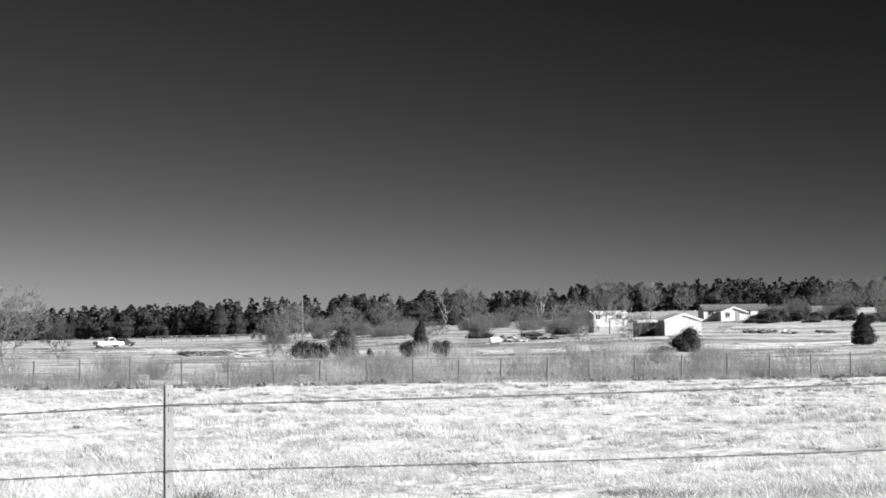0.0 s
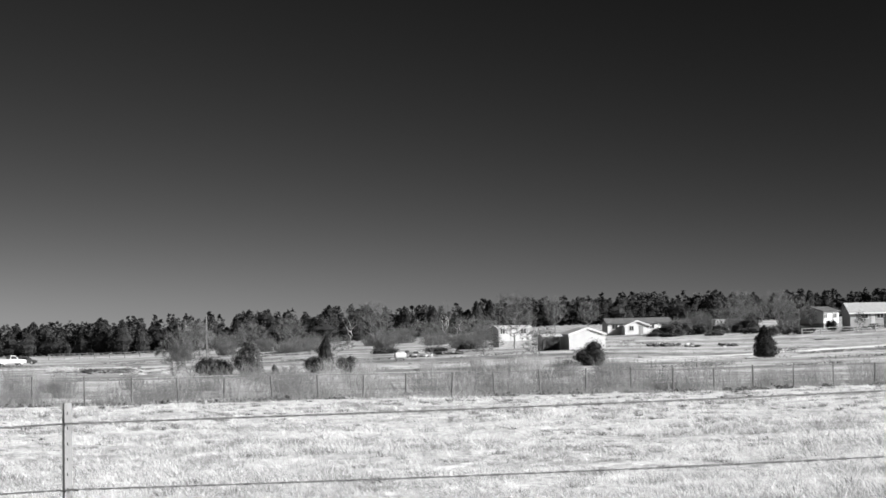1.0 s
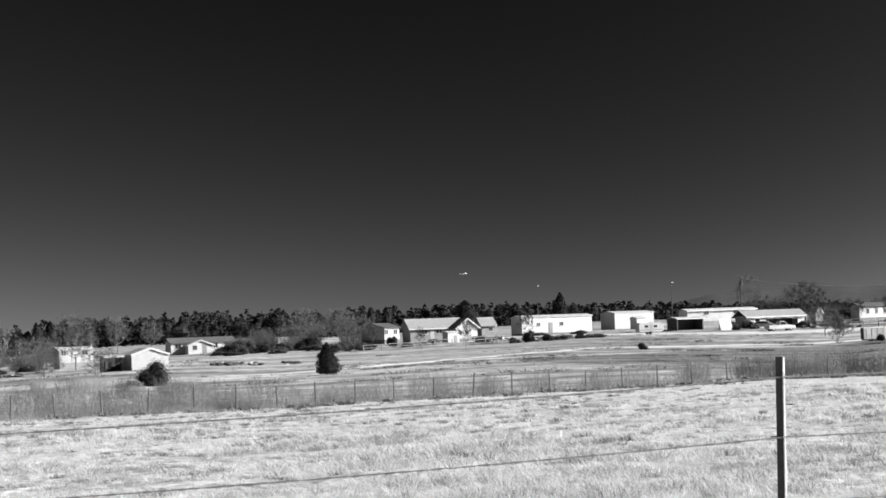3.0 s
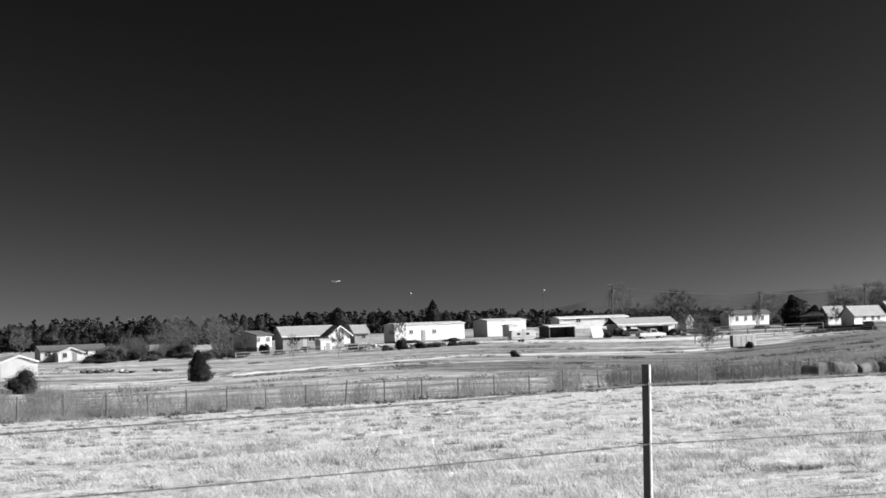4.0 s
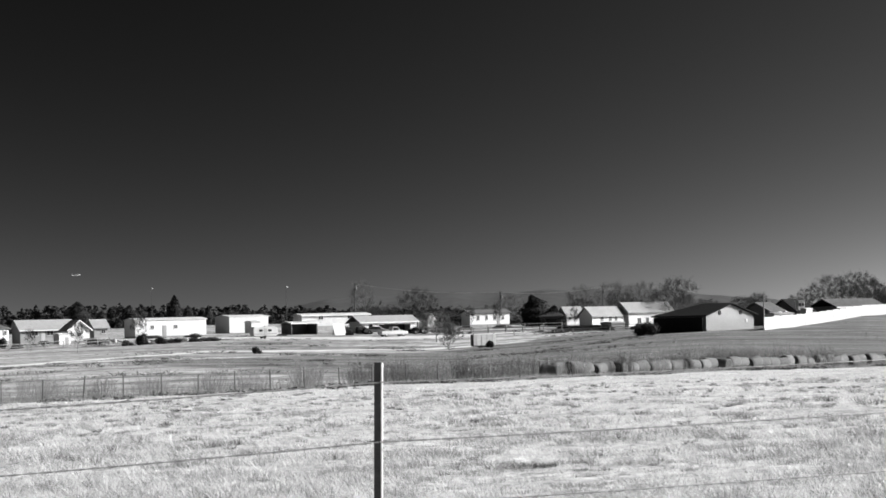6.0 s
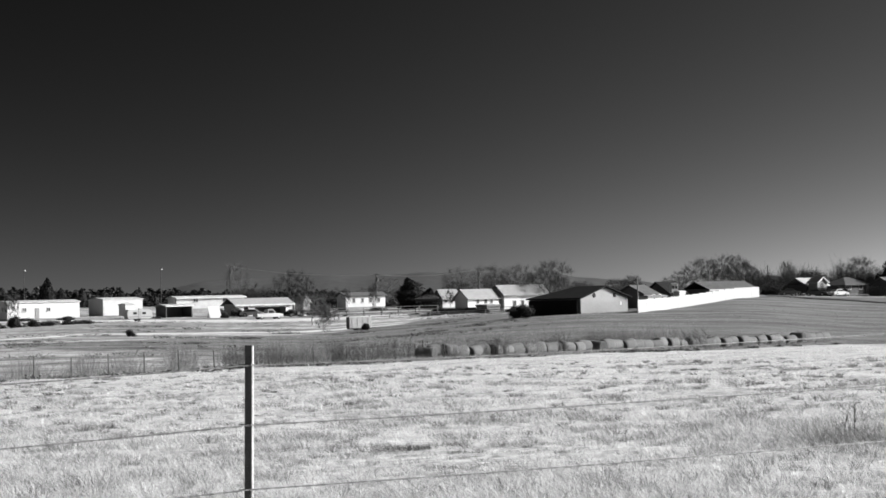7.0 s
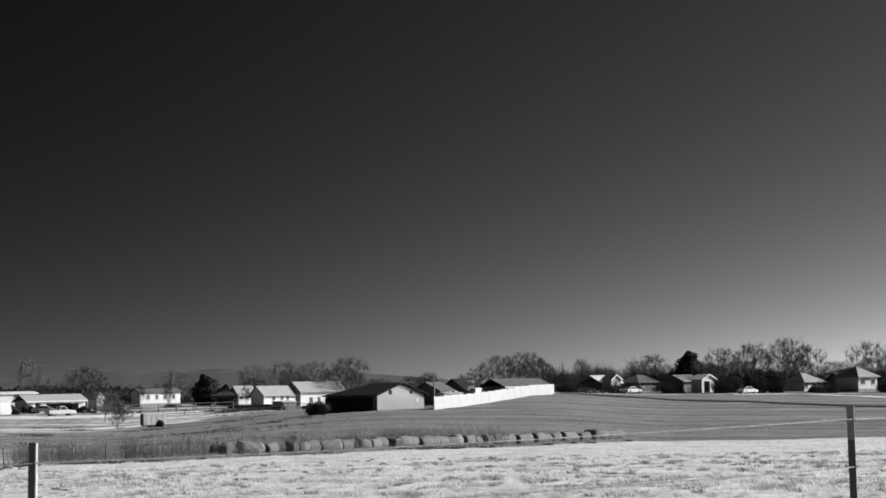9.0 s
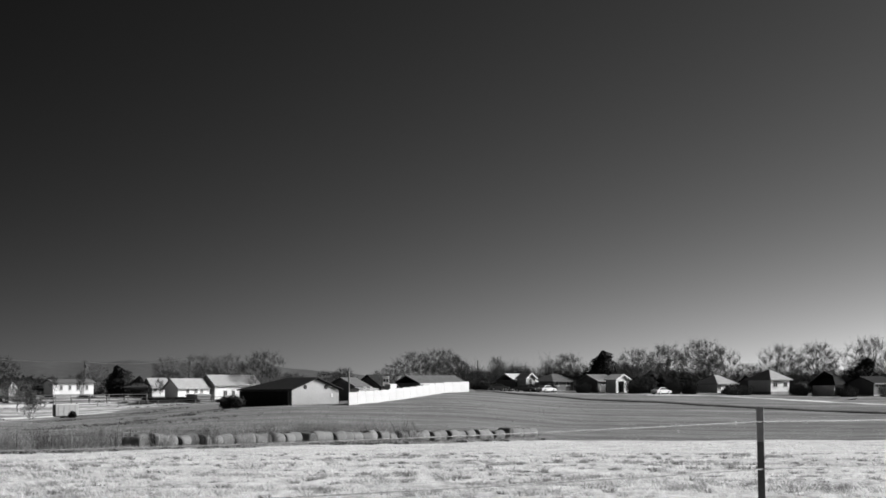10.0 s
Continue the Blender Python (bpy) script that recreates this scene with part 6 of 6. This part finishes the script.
# ---- grass of the near pasture ----
def blades(n, seed, dmin, dmax, power, h0, h1, per, width, az0=-13.5, az1=50.0, spots=None, radius=0.3, beyond=False):
    """Tufts of blades on the near pasture: vertices and faces. spots: (bearing, distance, spread) to gather round."""
    rng = np.random.default_rng(seed)
    az = np.radians(rng.uniform(az0, az1, n))
    u = rng.random(n)
    q = 1 - power
    d = (dmin ** q + u * (dmax ** q - dmin ** q)) ** (1 / q)
    x, y = d * np.sin(az), d * np.cos(az)
    if spots is not None:
        pick = rng.integers(0, len(spots), n)
        sp = np.array(spots)[pick]
        x = sp[:, 1] * np.sin(np.radians(sp[:, 0])) + rng.normal(0, 1, n) * sp[:, 2]
        y = sp[:, 1] * np.cos(np.radians(sp[:, 0])) + rng.normal(0, 1, n) * sp[:, 2] * 0.6
    keep = (x * FENCE_N.x + y * FENCE_N.y < FENCE_D - 0.3) & (x * EDGE_N.x + y * EDGE_N.y < EDGE_D - 1)
    if beyond:
        keep = ~keep & (d < dmax)
    x, y = x[keep], y[keep]
    n = len(x)
    size = rng.uniform(0.6, 1.3, n) * (1 + 0.5 * np.sin(x * 0.55 + 2 * np.sin(y * 0.21)) * np.sin(y * 0.37))
    x, y, size = np.repeat(x, per), np.repeat(y, per), np.repeat(size, per)
    m = len(x)
    a, r = rng.uniform(0, 6.283, m), radius * np.sqrt(rng.random(m)) * size
    bx, by = x + 0.5 * r * np.cos(a), y + 0.5 * r * np.sin(a)
    bz = ground_np(bx, by) - 0.02
    h = rng.uniform(h0, h1, m) * size
    wind = np.array([-0.35, 0.1])
    lx = (np.cos(a) * r * 0.9 + wind[0] * h + rng.normal(0, 0.2, m) * h)
    ly = (np.sin(a) * r * 0.9 + wind[1] * h + rng.normal(0, 0.2, m) * h)
    t = rng.uniform(0, 3.14, m)
    wx, wy = np.cos(t) * width * 0.5, np.sin(t) * width * 0.5
    dist = np.hypot(bx, by)
    k = np.clip(dist / 30, 0.8, 5.0)
    wx, wy = wx * k, wy * k
    v = np.empty((m, 5, 3))
    v[:, 0] = np.stack([bx - wx, by - wy, bz], 1)
    v[:, 1] = np.stack([bx + wx, by + wy, bz], 1)
    mx, my, mz = bx + lx * 0.4, by + ly * 0.4, bz + h * 0.62
    v[:, 2] = np.stack([mx + wx * 0.8, my + wy * 0.8, mz], 1)
    v[:, 3] = np.stack([mx - wx * 0.8, my - wy * 0.8, mz], 1)
    v[:, 4] = np.stack([bx + lx, by + ly, bz + h * rng.uniform(0.75, 1.0, m)], 1)
    i = np.arange(m) * 5
    faces = [tuple(f) for f in np.stack([i, i + 1, i + 2, i + 3], 1).tolist()] + [tuple(f) for f in np.stack([i + 3, i + 2, i + 4], 1).tolist()]
    return v.reshape(-1, 3), faces


ob = mesh_from("pasture_grass", *blades(28000, 41, 12, 235, 1.5, 0.06, 0.17, 12, 0.0055, radius=0.24), GRASS)
tagged(ob, "pale dry bunch grass all over the near pasture", "grass", kind="stuff")
ob = mesh_from("short_thatch", *blades(16000, 45, 12, 120, 1.6, 0.03, 0.09, 6, 0.008, radius=0.5), GRASS)
tagged(ob, "short matted thatch between the grass tufts", "grass", kind="stuff")


def patches(seed, n, lo, hi):
    r = np.random.default_rng(seed)
    return [(a, d, q) for a, d, q in zip(r.uniform(-13, 48, n), 15 * (7.5 ** r.random(n)), lo + (hi - lo) * r.random(n) ** 2.5)]


ob = mesh_from("grey_grass_patches", *blades(11000, 42, 14, 215, 1.5, 0.06, 0.17, 9, 0.006, spots=patches(1, 1700, 0.04, 0.35), radius=0.2), WEED)
tagged(ob, "duller weed patches in the dry pasture", "weeds", kind="stuff")
ob = mesh_from("grey_weed_patches", *blades(13000, 55, 14, 215, 1.5, 0.05, 0.14, 9, 0.006, spots=patches(6, 1700, 0.04, 0.4), radius=0.18), GREYWEED)
tagged(ob, "grey low weed patches in the dry pasture", "weeds", kind="stuff")


ob = mesh_from("dull_grass", *blades(7000, 57, 14, 215, 1.5, 0.06, 0.16, 9, 0.005, spots=patches(8, 160, 0.3, 1.1), radius=0.22), WEED)
tagged(ob, "broad duller patches of dry grass", "grass", kind="stuff")


def weed_mats(spots, per, leaf, seed):
    """Dark low mats of weeds: small leaves heaped flat at each spot (bearing, distance, half width)."""
    rng = np.random.default_rng(seed)
    V, Fc, off = [], [], 0
    for a, d, w in spots:
        p = polar(a, d)
        m = int(per * (0.5 + w))
        q = rng.normal(0, 1, (m, 3)) * np.array([w * 0.5, w * 0.35, 0.0])
        q[:, 2] = np.abs(rng.normal(0, 0.05 + 0.05 * w, m))
        v, f = clumps(q + np.array([p.x, p.y, p.z]), leaf * (0.5 + d / 90), rng, 0.4)
        V.append(v)
        Fc.append(f + off)
        off += len(v)
    return np.concatenate(V), np.concatenate(Fc)


ob = mesh_from("dark_weed_tufts", *blades(5600, 52, 14, 215, 1.5, 0.05, 0.13, 9, 0.006, spots=patches(4, 850, 0.03, 0.2), radius=0.15), DARKWEED)
tagged(ob, "small dark tufts of weed in the dry pasture", "weeds", kind="stuff")
mrng = np.random.default_rng(53)
edge = []
for _ in range(150):
    p = fence_point(mrng.uniform(8, 186), -mrng.uniform(0.6, 2.6))
    edge.append((math.degrees(math.atan2(p.x, p.y)), math.hypot(p.x, p.y), mrng.uniform(0.3, 0.9)))
ob = mesh_from("fence_row_weeds", *weed_mats(edge, 70, 0.05, 54), DARKWEED)
tagged(ob, "dark weed mats along the field fence", "weeds", kind="stuff")
ob = mesh_from("weed_clump", *blades(260, 43, 14, 40, 1.5, 0.08, 0.27, 12, 0.005, spots=((39.0, 25.4, 0.3), (39.6, 24.9, 0.45), (40.4, 24.4, 0.5), (41.2, 24.7, 0.45), (38.4, 26.0, 0.25), (41.8, 24.0, 0.4)), radius=0.4), WEED)
tagged(ob, "tangled dead weed clump near the roadside fence", "weeds", kind="stuff")
ob = mesh_from("weed_clump", *blades(75, 46, 14, 40, 1.5, 0.08, 0.22, 10, 0.005, spots=((39.3, 25.0, 0.25), (40.3, 24.3, 0.3), (41.3, 24.6, 0.25)), radius=0.3), GREYWEED)
tagged(ob, "dark stems in a tangled weed clump", "weeds", kind="stuff")
ob = mesh_from("weed_clump", *blades(200, 44, 14, 40, 1.5, 0.07, 0.2, 14, 0.006, spots=((27.0, 26.4, 0.22), (27.3, 26.2, 0.18), (5.9, 20.4, 0.25), (5.0, 20.8, 0.2), (-6.6, 20.4, 0.16)), radius=0.35), DARKWEED)
tagged(ob, "dark low weed clump in the dry grass", "weeds", kind="stuff")


def dead_stalks(spots, seed):
    """Single upright dead stalks with a few short side twigs and a seed head."""
    rng = np.random.default_rng(seed)
    for a, d, h in spots:
        segs = []
        tip = np.array([rng.normal(0, 0.12) * h, rng.normal(0, 0.12) * h, h])
        segs.append((np.array([0, 0, -0.05]), tip * 0.6, 0.006, 0.005))
        segs.append((tip * 0.6, tip, 0.005, 0.004))
        for _ in range(7):
            p = tip * rng.uniform(0.35, 1.0)
            segs.append((p, p + rng.normal(0, 0.025, 3) + np.array([0, 0, 0.035]), 0.003, 0.006))
        ob = put(mesh_from("dead_stalk", *tubes(segs, 4), DARKWEED), facing(a, d))
        tagged(ob, "dark upright dead weed stalk in the grass", "weed", "dead stalks")


dead_stalks([(39.35, 25.2, 0.42), (39.05, 25.4, 0.3), (41.15, 24.6, 0.36), (41.25, 24.4, 0.4), (40.5, 24.2, 0.24)], 91)

ob = mesh_from("pasture_scrub", *blades(9000, 47, 105, 440, 1.1, 0.05, 0.18, 7, 0.010, az0=-14, az1=33, radius=0.8, beyond=True), WEED)
tagged(ob, "low dry scrub and tufts behind the field fence", "weeds", kind="stuff")
ob = mesh_from("dark_scrub", *blades(2600, 48, 110, 420, 1.1, 0.12, 0.35, 9, 0.012, az0=-14, az1=30, radius=0.8, beyond=True, spots=[(a, d, q * 4) for a, d, q in zip(np.random.default_rng(61).uniform(-14, 30, 120), np.random.default_rng(62).uniform(180, 410, 120), np.random.default_rng(63).uniform(0.2, 1.0, 120))]), DARKWEED)
tagged(ob, "dark patches of brush in the far pasture", "weeds", kind="stuff")
ob = mesh_from("mown_stubble", *blades(5000, 49, 120, 400, 1.1, 0.05, 0.16, 6, 0.010, az0=20, az1=50, radius=1.2, beyond=True), WEED)
tagged(ob, "short stubble of the mown field", "stubble", kind="stuff")
